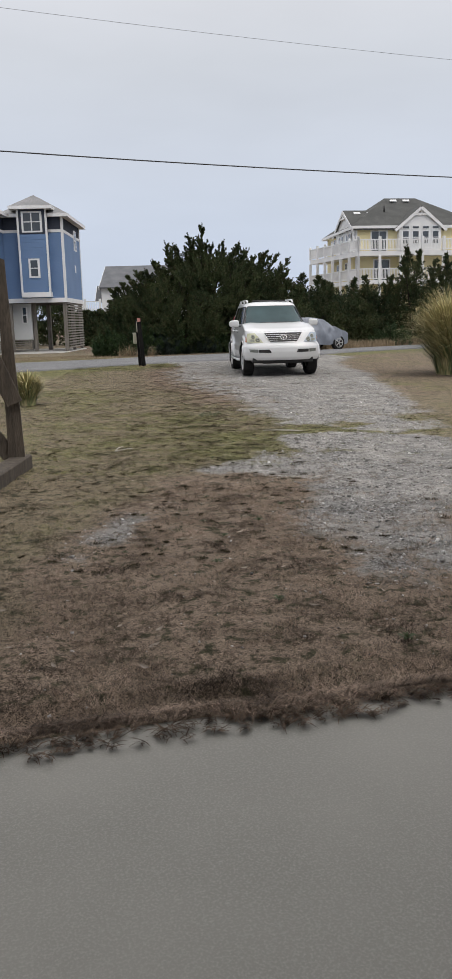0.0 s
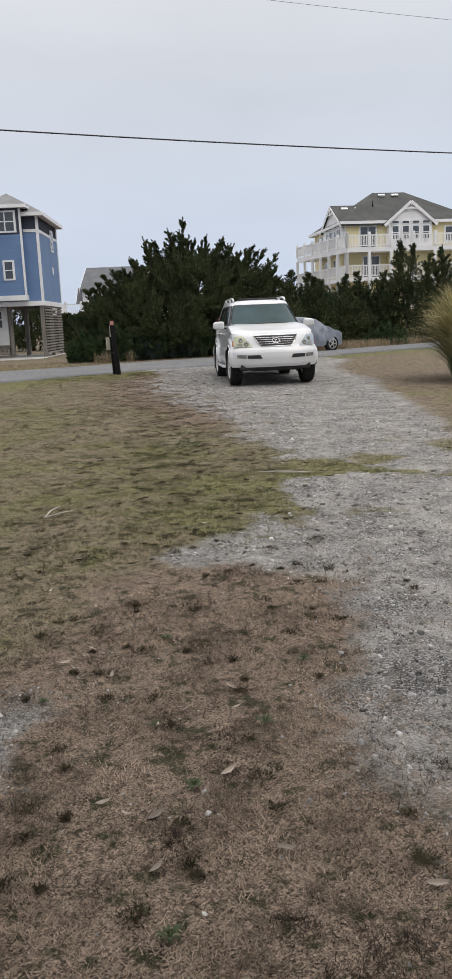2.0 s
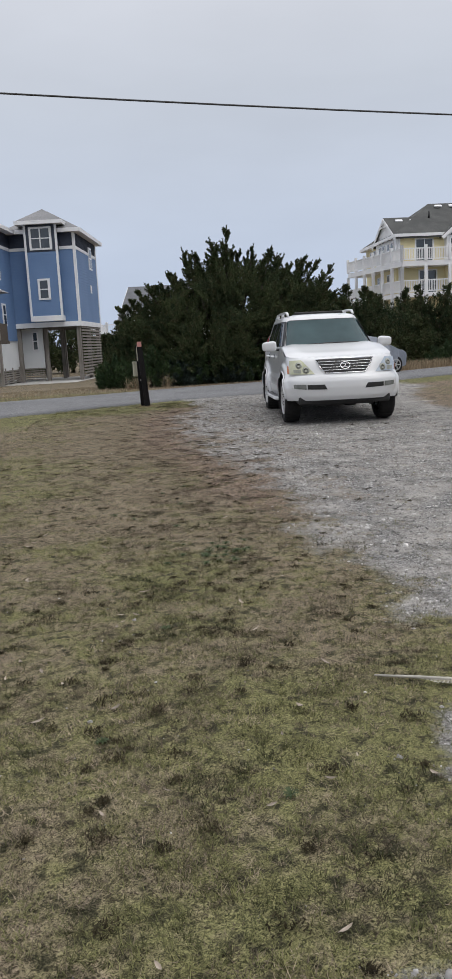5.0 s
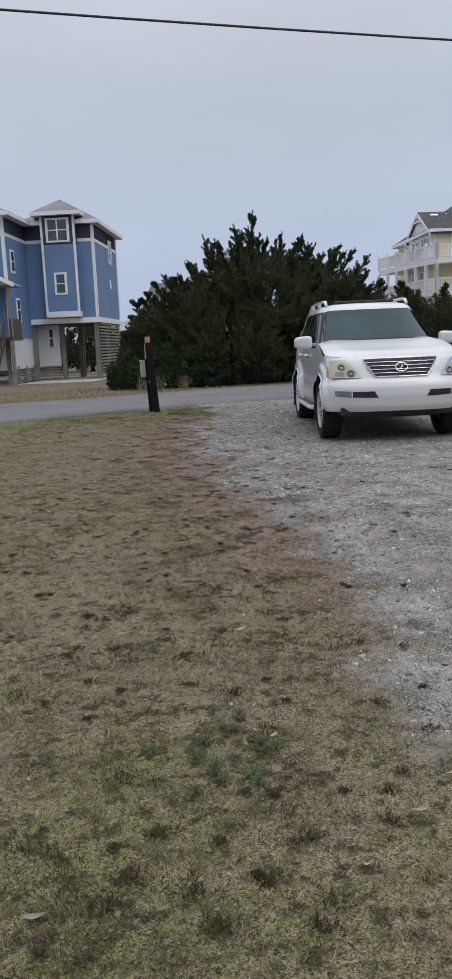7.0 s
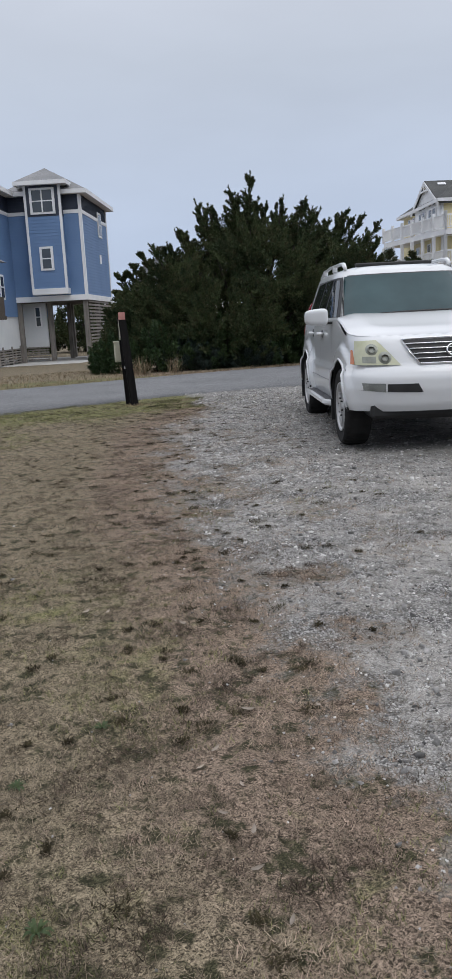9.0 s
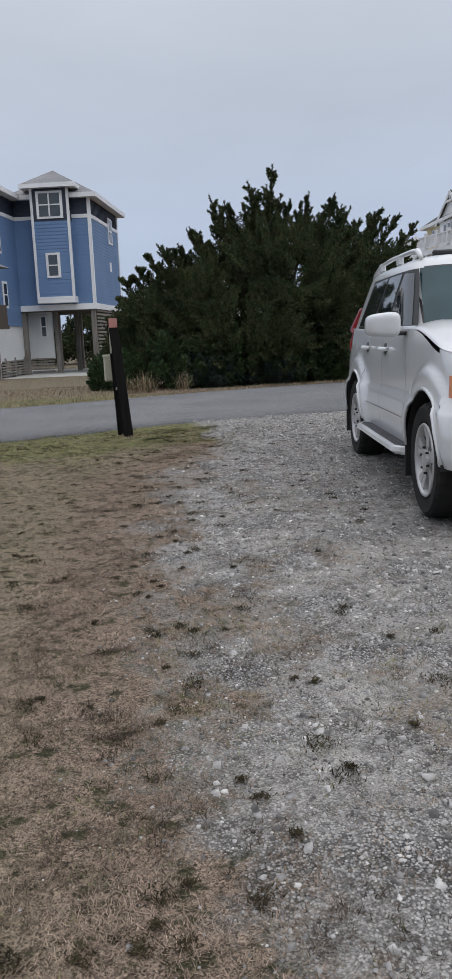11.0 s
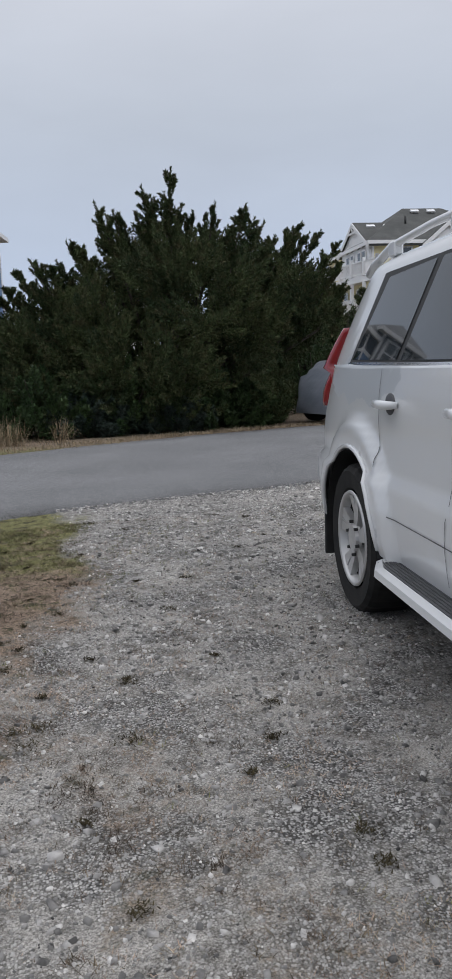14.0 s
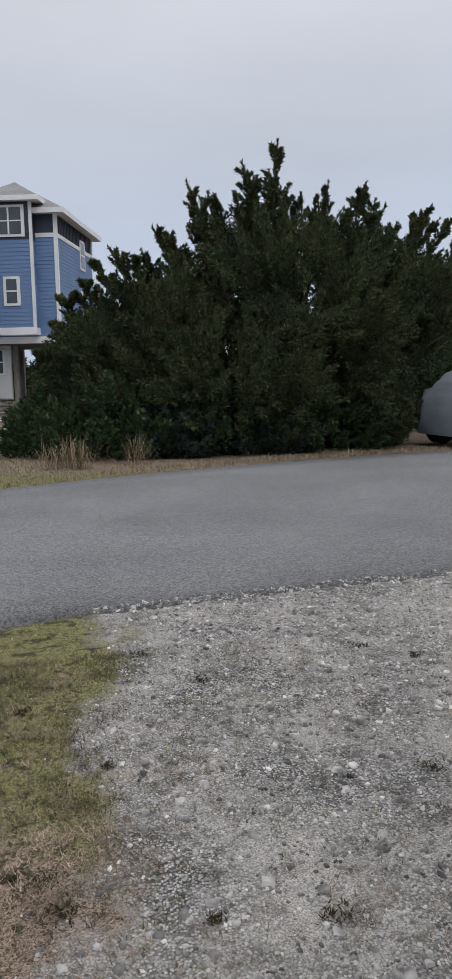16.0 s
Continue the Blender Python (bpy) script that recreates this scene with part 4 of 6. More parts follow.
    gr = patch("grille", M_BLACK, car, ((-0.315, 0.835), (0.315, 0.835), (0.455, 1.040), (-0.455, 1.040)), on_front, 12, 6, 0.006, "black grille with chrome bars")
    for k in range(4):
        z = 0.872 + 0.044 * k
        hw = 0.335 + (z - 0.835) * 0.66
        tube("grille_bar", M_CHROME, gr, [on_front(x, z, 0.018) for x in np.linspace(-hw, hw, 9)], 0.006, 6)
    fr = [on_front(x, z, 0.014) for x, z in ((-0.315, 0.828), (0.0, 0.826), (0.315, 0.828), (0.40, 0.93), (0.462, 1.046), (0.0, 1.050), (-0.462, 1.046), (-0.40, 0.93), (-0.315, 0.828))]
    tube("grille_frame", M_CHROME, gr, fr, 0.010, 6)
    tube("badge", M_CHROME, gr, [on_front(0.075 * math.cos(a), 0.938 + 0.052 * math.sin(a), 0.036) for a in np.linspace(0, 2 * math.pi, 25)], 0.009, 6, "chrome oval badge")
    tube("badge_stroke", M_CHROME, gr, [on_front(x, z, 0.036) for x, z in ((0.025, 0.975), (-0.02, 0.915), (0.06, 0.918))], 0.008, 6)
    box("skid_plate", M_BLACK, car, -0.50, 0.50, -0.66, -0.50, 0.31, 0.41, 0.02)
    box("sunroof", M_CARGLASS, car, -0.40, 0.40, 1.72, 2.40, 1.838, 1.850, 0.004, "dark glass sunroof")
    box("wind_deflector", M_BLACK, car, -0.45, 0.45, 1.62, 1.67, 1.83, 1.872, 0.012, "black sunroof wind deflector")
    box("dashboard", M_BLACK, car, -0.70, 0.70, 0.62, 0.9, 1.15, 1.26, 0.03)
    return car


build_car()


# ---- car under a cover, across the road ----
def build_covered_car():
    prof_y = (-2.02, -1.98, -1.85, -1.62, -1.30, -0.80, 0.0, 0.55, 1.05, 1.35, 1.70, 1.92, 2.02, 2.05)
    prof_z = (0.42, 0.62, 0.92, 1.22, 1.40, 1.48, 1.50, 1.42, 1.10, 0.97, 0.88, 0.76, 0.58, 0.34)
    half = (0.46, 0.55, 0.68, 0.78, 0.84, 0.87, 0.88, 0.88, 0.88, 0.87, 0.80, 0.68, 0.56, 0.48)
    ob = thing("covered_car", pose(12.10, 35.88, -0.06, 0, 0, -73), "car under a loose grey cloth cover beside the road", "covered car")
    ys = np.linspace(-2.02, 2.05, 100)
    n, V = 56, []
    for y in ys:
        zt, hw = float(np.interp(y, prof_y, prof_z)), float(np.interp(y, prof_y, half))
        shoulder = min(0.92, zt - 0.04)
        for k in range(n):
            t = k / (n - 1) * 2 - 1
            a = abs(t)
            if a < 0.45:
                x = (hw - 0.20 * (zt > 1.1)) * a / 0.45
                z = zt - 0.03 * (a / 0.45) ** 2
            elif a < 0.7:
                f = (a - 0.45) / 0.25
                x = (hw - 0.20 * (zt > 1.1)) * (1 - f) + (hw + 0.01) * f
                z = (zt - 0.03) * (1 - f) + (shoulder - 0.03) * f
            else:
                f = (a - 0.7) / 0.3
                x = hw + 0.01 + 0.03 * math.sin(f * 3)
                hem = 0.25 + 0.14 * max(math.exp(-((y - c) / 0.30) ** 2) for c in (-1.27, 1.27)) + 0.03 * math.sin(y * 7)
                z = (shoulder - 0.03) * (1 - f) + hem * f
            w = 0.05 * math.exp(-((y - 0.72) / 0.12) ** 2 - ((z - 1.0) / 0.10) ** 2) + 0.016 * math.sin(y * 9 + 5 * z + 2 * noise.noise((y, z * 2, 3))) * (0.3 + a) + 0.05 * noise.noise((x * 3 + 9 * (t > 0), y * 3.5, z * 2.5)) * (0.25 + 0.75 * (a > 0.5)) + 0.02 * noise.noise((x * 9, y * 9, z * 6))
            V.append((math.copysign(x + w, t), y, z + 0.4 * w))
    mesh_ob("cover", V, grid_faces(len(ys), n) + [tuple(range(n)), tuple(range((len(ys) - 1) * n, len(ys) * n))[::-1]], M_COVER, ob, "", True)
    for wy in (-1.27, 1.27):
        for sg in (-1, 1):
            bm = bmesh.new()
            bmesh.ops.create_cone(bm, cap_ends=True, segments=24, radius1=0.32, radius2=0.32, depth=0.2, matrix=pose(sg * 0.80, wy, 0.32, 0, 90))
            wh = part("wheel", bm, M_RUBBER, ob)
            for k in range(5):
                a = 2 * math.pi * k / 5
                beam("spoke", M_ALLOY, wh, (sg * 0.915, wy, 0.32), (sg * 0.915, wy + 0.20 * math.cos(a), 0.32 + 0.20 * math.sin(a)), 0.06, 0.03)
            tube("rim", M_ALLOY, wh, [(sg * 0.91, wy + 0.205 * math.cos(a), 0.32 + 0.205 * math.sin(a)) for a in np.linspace(0, 2 * math.pi, 25)], 0.018, 6)
    return ob


build_covered_car()


# ---- houses ----
def lap_wall(name, material, parent, p, q, z0, z1, step=0.18, proud=0.022):
    """Lapped boards on a wall from p to q (local x, y), facing the right of that way."""
    p, q = Vector(p), Vector(q)
    d = (q - p).normalized()
    nrm = Vector((d.y, -d.x))
    V, F = [], []
    n = max(1, round((z1 - z0) / step))
    for i in range(n):
        za, zb = z0 + (z1 - z0) * i / n, z0 + (z1 - z0) * (i + 1) / n
        for z, o in ((za, proud), (zb, 0.004)):
            for e in (p, q):
                w = e + nrm * o
                V.append((w.x, w.y, z))
        k = 4 * i
        F.append((k, k + 1, k + 3, k + 2))
        if i:
            F.append((k - 2, k - 1, k + 1, k))
    return mesh_ob(name, V, F, material, parent)


def window(parent, p, d, w, z0, z1, sashes=1, trim=0.12, wallname="window"):
    """A sash window in its trim on a wall: p its middle (local x, y), d the way along the wall with the outside on its right."""
    d = Vector(d).normalized()
    m = Matrix(((d.x, -d.y, 0, p[0]), (d.y, d.x, 0, p[1]), (0, 0, 1, 0), (0, 0, 0, 1)))
    win = box(wallname, M_WHITE, parent, -w / 2 - trim, w / 2 + trim, -0.075, -0.02, z0 - trim, z1 + trim, 0.008, "white trimmed window", m)
    n = sashes
    for s in range(n):
        a = -w / 2 + w * s / n + 0.03
        b = -w / 2 + w * (s + 1) / n - 0.03
        zm = (z0 + z1) / 2
        box("pane", M_PANE, win, a, b, -0.09, -0.076, z0, zm - 0.02, 0, "", m)
        box("pane", M_PANE, win, a, b, -0.085, -0.076, zm + 0.02, z1, 0, "", m)
        if s:
            box("mullion", M_WHITE, win, a - 0.08, a - 0.01, -0.11, -0.076, z0 - 0.02, z1 + 0.02, 0.004, "", m)
        box("meeting_rail", M_WHITE, win, a, b, -0.10, -0.076, zm - 0.03, zm + 0.03, 0.004, "", m)
    return win


def hip_roof(name, material, parent, x0, x1, y0, y1, ze, rise, thick=0.22, inset=None):
    """A hipped roof over a rectangle with a white fascia."""
    w, l = x1 - x0, y1 - y0
    k = min(w, l) / 2 if inset is None else inset
    if w > l:
        r = [((x0 + k), (y0 + y1) / 2), ((x1 - k), (y0 + y1) / 2)]
    else:
        r = [((x0 + x1) / 2, y0 + k), ((x0 + x1) / 2, y1 - k)]
    V = [(x0, y0, ze), (x1, y0, ze), (x1, y1, ze), (x0, y1, ze), (*r[0], ze + rise), (*r[1], ze + rise)]
    if w > l:
        F = [(0, 1, 5, 4), (1, 2, 5), (2, 3, 4, 5), (3, 0, 4), (3, 2, 1, 0)]
    else:
        F = [(0, 1, 4), (1, 2, 5, 4), (2, 3, 5), (3, 0, 4, 5), (3, 2, 1, 0)]
    roof = mesh_ob(name, V, F, material, parent)
    bm = bmesh.new()
    add_box(bm, x0 - 0.02, x1 + 0.02, y0 - 0.02, y0 + 0.03, ze - thick, ze + 0.02)
    add_box(bm, x0 - 0.02, x1 + 0.02, y1 - 0.03, y1 + 0.02, ze - thick, ze + 0.02)
    add_box(bm, x0 - 0.02, x0 + 0.03, y0 + 0.032, y1 - 0.032, ze - thick, ze + 0.02)
    add_box(bm, x1 - 0.03, x1 + 0.02, y0 + 0.032, y1 - 0.032, ze - thick, ze + 0.02)
    part("fascia", bm, M_WHITE, roof)
    box("soffit", M_WHITE, roof, x0 + 0.04, x1 - 0.04, y0 + 0.04, y1 - 0.04, ze - thick + 0.02, ze - thick + 0.05, 0)
    return roof


def build_blue_house():
    h = thing("house", pose(2.22, 61.1, -0.58, 0, 0, -12), "blue lap-sided beach house raised on timber pilings", "house")
    G = 0.58  # local heights are above the ground there
    zb, zband, ze = 3.12 + G, 7.92 + G, 9.05 + G
    XL, YB = -4.3, 7.4
    # main block over the carport
    box("wall", M_NAVY, h, XL + 0.02, -0.02, 0.02, YB - 0.02, zb + 0.05, ze, 0)
    lap_wall("siding", M_BLUE, h, (XL, 0), (0, 0), zb + 0.2, zband)
    lap_wall("siding", M_BLUE, h, (0, 0), (0, YB), zb + 0.2, zband)
    lap_wall("upper_siding", M_NAVY, h, (XL, 0), (0, 0), zband + 0.2, ze)
    for k in range(24):
        y = 0.15 + k * 0.30
        box("batten", M_NAVY, h, 0.0, 0.03, y, y + 0.06, zband + 0.2, ze, 0)
    for nm, (a, b, c, d, e, f) in {"band_board": (XL, 0.04, -0.05, 0.0, zband, zband + 0.2), "skirt_board": (XL - 0.05, 0.06, -0.07, 0.0, zb - 0.12, zb + 0.2)}.items():
        box(nm, M_WHITE, h, a, b, c, d, e, f, 0.005)
    box("band_board", M_WHITE, h, 0.0, 0.05, 0.0, YB, zband, zband + 0.2, 0.005)
    box("skirt_board", M_WHITE, h, 0.0, 0.07, 0.0, YB, zb - 0.12, zb + 0.2, 0.005)
    for x, y in ((0.0, 0.0), (0.0, YB)):
        box("corner_board", M_WHITE, h, x - 0.12, x + 0.055, y - 0.055, y + 0.12, zb + 0.2, ze, 0.005)
    box("carport_ceiling", M_TIMBER, h, XL, 0, 0.02, YB, zb - 0.15, zb - 0.02, 0)
    hip_roof("roof", M_SHINGLE, h, XL - 0.3, 0.48, -0.48, YB + 0.5, ze + 0.12, 1.5)
    # bay
    b0, b1, yb = -3.02, -1.02, -0.65
    box("bay_wall", M_BLUE, h, b0 + 0.02, b1 - 0.02, yb + 0.02, 0.0, 3.55 + G, 9.5 + G, 0)
    lap_wall("siding", M_BLUE, h, (b0, yb), (b1, yb), 3.7 + G, 7.75 + G)
    lap_wall("siding", M_BLUE, h, (b1, yb), (b1, 0), 3.7 + G, 7.75 + G)
    lap_wall("siding", M_BLUE, h, (b0, 0), (b0, yb), 3.7 + G, 7.75 + G)
    lap_wall("upper_siding", M_NAVY, h, (b0, yb), (b1, yb), 7.75 + G, 9.5 + G)
    lap_wall("upper_siding", M_NAVY, h, (b1, yb), (b1, 0), 7.75 + G, 9.5 + G)
    for x in (b0, b1):
        box("corner_board", M_WHITE, h, x - 0.07, x + 0.07, yb - 0.05, yb + 0.08, 3.5 + G, 9.5 + G, 0.005)
    box("bay_skirt", M_WHITE, h, b0 - 0.06, b1 + 0.06, yb - 0.06, 0.0, 3.38 + G, 3.72 + G, 0.01)
    hip_roof("bay_roof", M_SHINGLE, h, b0 - 0.5, b1 + 0.5, yb - 0.45, 3.2, 9.62 + G, 0.95, 0.2, 1.6)
    window(h, ((b0 + b1) / 2, yb), (1, 0), 1.22, 7.98 + G, 9.18 + G, 2)
    window(h, ((b0 + b1) / 2 - 0.02, yb), (1, 0), 0.56, 4.85 + G, 5.95 + G, 1)
    window(h, (0, 5.0), (0, 1), 0.85, 7.1 + G, 8.4 + G, 1)
    box("wall_vent", M_WHITE, h, 0.025, 0.05, 4.4, 4.9, 5.35 + G, 5.9 + G, 0.005)
    # front wing
    W0, W1, F0 = -13.0, XL, -4.2
    box("wing_wall", M_BLUE, h, W0, W1 - 0.02, F0 + 0.02, YB, 2.2 + G, ze, 0)
    lap_wall("siding", M_BLUE, h, (W1, F0), (W1, 0.0), 2.2 + G, zband)
    lap_wall("siding", M_BLUE, h, (W0, F0), (W1, F0), 2.2 + G, zband)
    lap_wall("upper_siding", M_NAVY, h, (W1, F0), (W1, 0.0), zband + 0.2, ze)
    lap_wall("upper_siding", M_NAVY, h, (W0, F0), (W1, F0), zband + 0.2, ze)
    box("band_board", M_WHITE, h, W1, W1 + 0.05, F0, 0.0, zband, zband + 0.2, 0.005)
    box("band_board", M_WHITE, h, W0, W1, F0 - 0.05, F0, zband, zband + 0.2, 0.005)
    box("corner_board", M_WHITE, h, W1 - 0.12, W1 + 0.055, F0 - 0.055, F0 + 0.12, 0.25 + G, ze, 0.005)
    hip_roof("roof", M_SHINGLE, h, W0 - 0.6, W1 + 0.55, F0 - 0.6, YB + 0.62, ze + 0.13, 2.1)
    window(h, (W1, -3.0), (0, 1), 0.5, 6.05 + G, 7.15 + G, 1)
    window(h, (W1, -2.55), (0, 1), 0.5, 3.25 + G, 4.4 + G, 1)
    box("lower_wall", M_WHITEWALL, h, W0 + 0.1, W1 - 0.05, F0 + 0.1, 1.4, 0.28 + G, 2.22 + G, 0.01, "white rendered lower wall")
    box("lower_wall", M_WHITEWALL, h, W1 - 0.05, -2.9, 1.2, 1.4, 0.3 + G, zb - 0.12, 0.01, "white rendered lower wall")
    window(h, (-3.4, 1.2), (1, 0), 0.3, 1.6 + G, 2.7 + G, 1, 0.06)
    # pilings
    for x, ys in ((-4.2, (0.25, 7.2)), (-2.75, (1.6, 7.2)), (-2.3, (4.6,)), (-0.2, (0.25, 3.6, 7.2))):
        for y in ys:
            box("piling", M_PILE, h, x - 0.13, x + 0.13, y - 0.13, y + 0.13, -0.1, zb - 0.1, 0.02)
    for x in (-12.5, -10, -7.5, -5.9, -4.6):
        box("piling", M_PILE, h, x - 0.13, x + 0.13, F0 + 0.05, F0 + 0.31, -0.1, 2.3 + G, 0.02)
    for y in (-3.2, -1.6, 0.0):
        box("piling", M_PILE, h, W1 - 0.26, W1 - 0.02, y - 0.12, y + 0.12, -0.1, 0.5 + G, 0.02)
    # slatted screens
    for k in range(17):
        z = 0.25 + k * 0.20
        box("slat", M_PILE, h, -0.06, 0.0, 0.3, YB, z, z + 0.11, 0.004)
    for k in range(6):
        z = 0.12 + k * 0.145
        box("slat", M_PILE, h, -4.25, -2.9, 1.10, 1.14, z, z + 0.085, 0.004)
        box("slat", M_PILE, h, W1 - 0.05, W1, F0 + 0.3, 1.1, z, z + 0.085, 0.004)
    # porch, door and stair on the wing's front
    pz = 2.2 + G
    box("porch_floor", M_TIMBER, h, -8.0, -3.6, F0 - 1.9, F0 - 0.03, pz - 0.2, pz, 0.01)
    for x in (-7.9, -3.72):
        box("porch_post", M_PILE, h, x - 0.09, x + 0.09, F0 - 1.85, F0 - 1.67, 0, 5.0 + G, 0.01)
    V = [(-8.2, F0 - 2.1, 5.0 + G), (-3.3, F0 - 2.1, 5.0 + G), (-5.75, F0 - 2.1, 6.2 + G), (-8.2, F0 - 0.06, 5.0 + G), (-3.3, F0 - 0.06, 5.0 + G), (-5.75, F0 - 0.06, 6.2 + G)]
    mesh_ob("porch_roof", V, [(0, 1, 2), (1, 4, 5, 2), (0, 2, 5, 3), (0, 3, 4, 1), (3, 5, 4)], M_SHINGLE, h)
    beam("porch_fascia", M_WHITE, h, (-3.25, F0 - 2.13, 4.98 + G), (-5.75, F0 - 2.13, 6.24 + G), 0.06, 0.22)
    beam("porch_fascia", M_WHITE, h, (-8.25, F0 - 2.13, 4.98 + G), (-5.75, F0 - 2.13, 6.24 + G), 0.06, 0.22)
    dr = box("door", M_WHITE, h, -6.6, -5.2, F0 - 0.09, F0 - 0.035, pz, pz + 2.2, 0.01, "white door with glass")
    box("pane", M_PANE, dr, -6.35, -5.45, F0 - 0.11, F0 - 0.092, pz + 0.35, pz + 1.95, 0)
    for k in range(11):
        z = pz - (k + 1) * 0.23
        box("stair_tread", M_TIMBER, h, -5.5, -4.1, F0 - 1.95 - 0.26 * (k + 1), F0 - 1.95 - 0.26 * k, z - 0.05, z, 0.005)
    for x in (-5.55, -4.05):
        beam("stringer", M_TIMBER, h, (x, F0 - 1.9, pz - 0.1), (x, F0 - 4.75, 0.02), 0.06, 0.28)
        beam("hand_rail", M_TIMBER, h, (x, F0 - 1.9, pz + 0.95), (x, F0 - 4.75, 1.0), 0.09, 0.09)
        for k in range(8):
            f = (k + 0.5) / 8
            y, z = F0 - 1.9 - 2.85 * f, pz - pz * f
            box("baluster", M_TIMBER, h, x - 0.03, x + 0.03, y - 0.03, y + 0.03, z, z + 0.95, 0)
    box("porch_rail", M_TIMBER, h, -3.8, -3.66, F0 - 1.9, F0 - 0.05, pz, pz + 1.0, 0.01)
    # its drive
    bm = bmesh.new()
    add_box(bm, -16, 0.1, -9.3, 7.6, -0.12, 0.035, None, 0.01)
    dv = part("driveway", bm, M_DRIVE, None)
    dv.matrix_world = h.matrix_world.copy()
    tagged(dv, "pale concrete drive under the blue house", "driveway", kind="structure")
    return h


build_blue_house()


def railing(parent, p, q, z, n_post, gap=0.14):
    """A white railing from p to q with posts and balusters."""
    p, q = Vector((*p, z)), Vector((*q, z))
    for h in (0.12, 0.98):
        beam("rail", M_WHITE, parent, p + Vector((0, 0, h)), q + Vector((0, 0, h)), 0.07, 0.09, 0)
    n = int((q - p).length / gap)
    bm = bmesh.new()
    for k in range(n):
        c = p.lerp(q, (k + 0.5) / n)
        add_box(bm, c.x - 0.025, c.x + 0.025, c.y - 0.025, c.y + 0.025, z + 0.12, z + 0.98)
    tagged(part("rail_infill", bm, M_WHITE, parent), kind="stuff")
    for k in range(n_post):
        c = p.lerp(q, k / max(1, n_post - 1))
        box("rail_post", M_WHITE, parent, c.x - 0.11, c.x + 0.11, c.y - 0.11, c.y + 0.11, z, z + 1.25, 0.01)


def gable(parent, p, q, ze, rise, depth, material, over=0.5):
    """A gabled front between p and q (outside on the right), with a roof running back from it."""
    p, q = Vector(p), Vector(q)
    d = (q - p).normalized()
    nrm, back = Vector((d.y, -d.x)), Vector((-d.y, d.x))
    mid = (p + q) / 2
    a, b = p - d * over, q + d * over
    drop = rise * over / ((q - p).length / 2)
    V = [(*p, ze), (*q, ze), (*mid, ze + rise)]
    mesh_ob("gable_wall", V, [(0, 1, 2)], M_WHITE, parent)
    V = []
    for o in (nrm * 0.16, back * depth):
        for c, z in ((a, ze - drop), (mid, ze + rise), (b, ze - drop)):
            w = c + o
            V += [(w.x, w.y, z + 0.04), (w.x, w.y, z + 0.20)]
    F = [(1, 3, 9, 7), (3, 5, 11, 9), (0, 6, 8, 2), (2, 8, 10, 4), (0, 2, 3, 1), (2, 4, 5, 3), (0, 1, 7, 6), (4, 10, 11, 5), (6, 7, 9, 8), (8, 9, 11, 10)]
    mesh_ob("gable_roof", V, F, material, parent)
    for c in (a, b):
        s, e = c + nrm * 0.19, mid + nrm * 0.19
        beam("barge_board", M_WHITE, parent, (s.x, s.y, ze - drop), (e.x, e.y, ze + rise + 0.02), 0.06, 0.26)
    f = 0.72
    s, e = p.lerp(mid, f) + nrm * 0.18, q.lerp(mid, f) + nrm * 0.18
    beam("collar_tie", M_WHITE, parent, (s.x, s.y, ze + rise * f - 0.1), (e.x, e.y, ze + rise * f - 0.1), 0.06, 0.14)
    beam("king_post", M_WHITE, parent, (mid.x + nrm.x * 0.18, mid.y + nrm.y * 0.18, ze + rise * f - 0.1), (mid.x + nrm.x * 0.18, mid.y + nrm.y * 0.18, ze + rise), 0.06, 0.14)


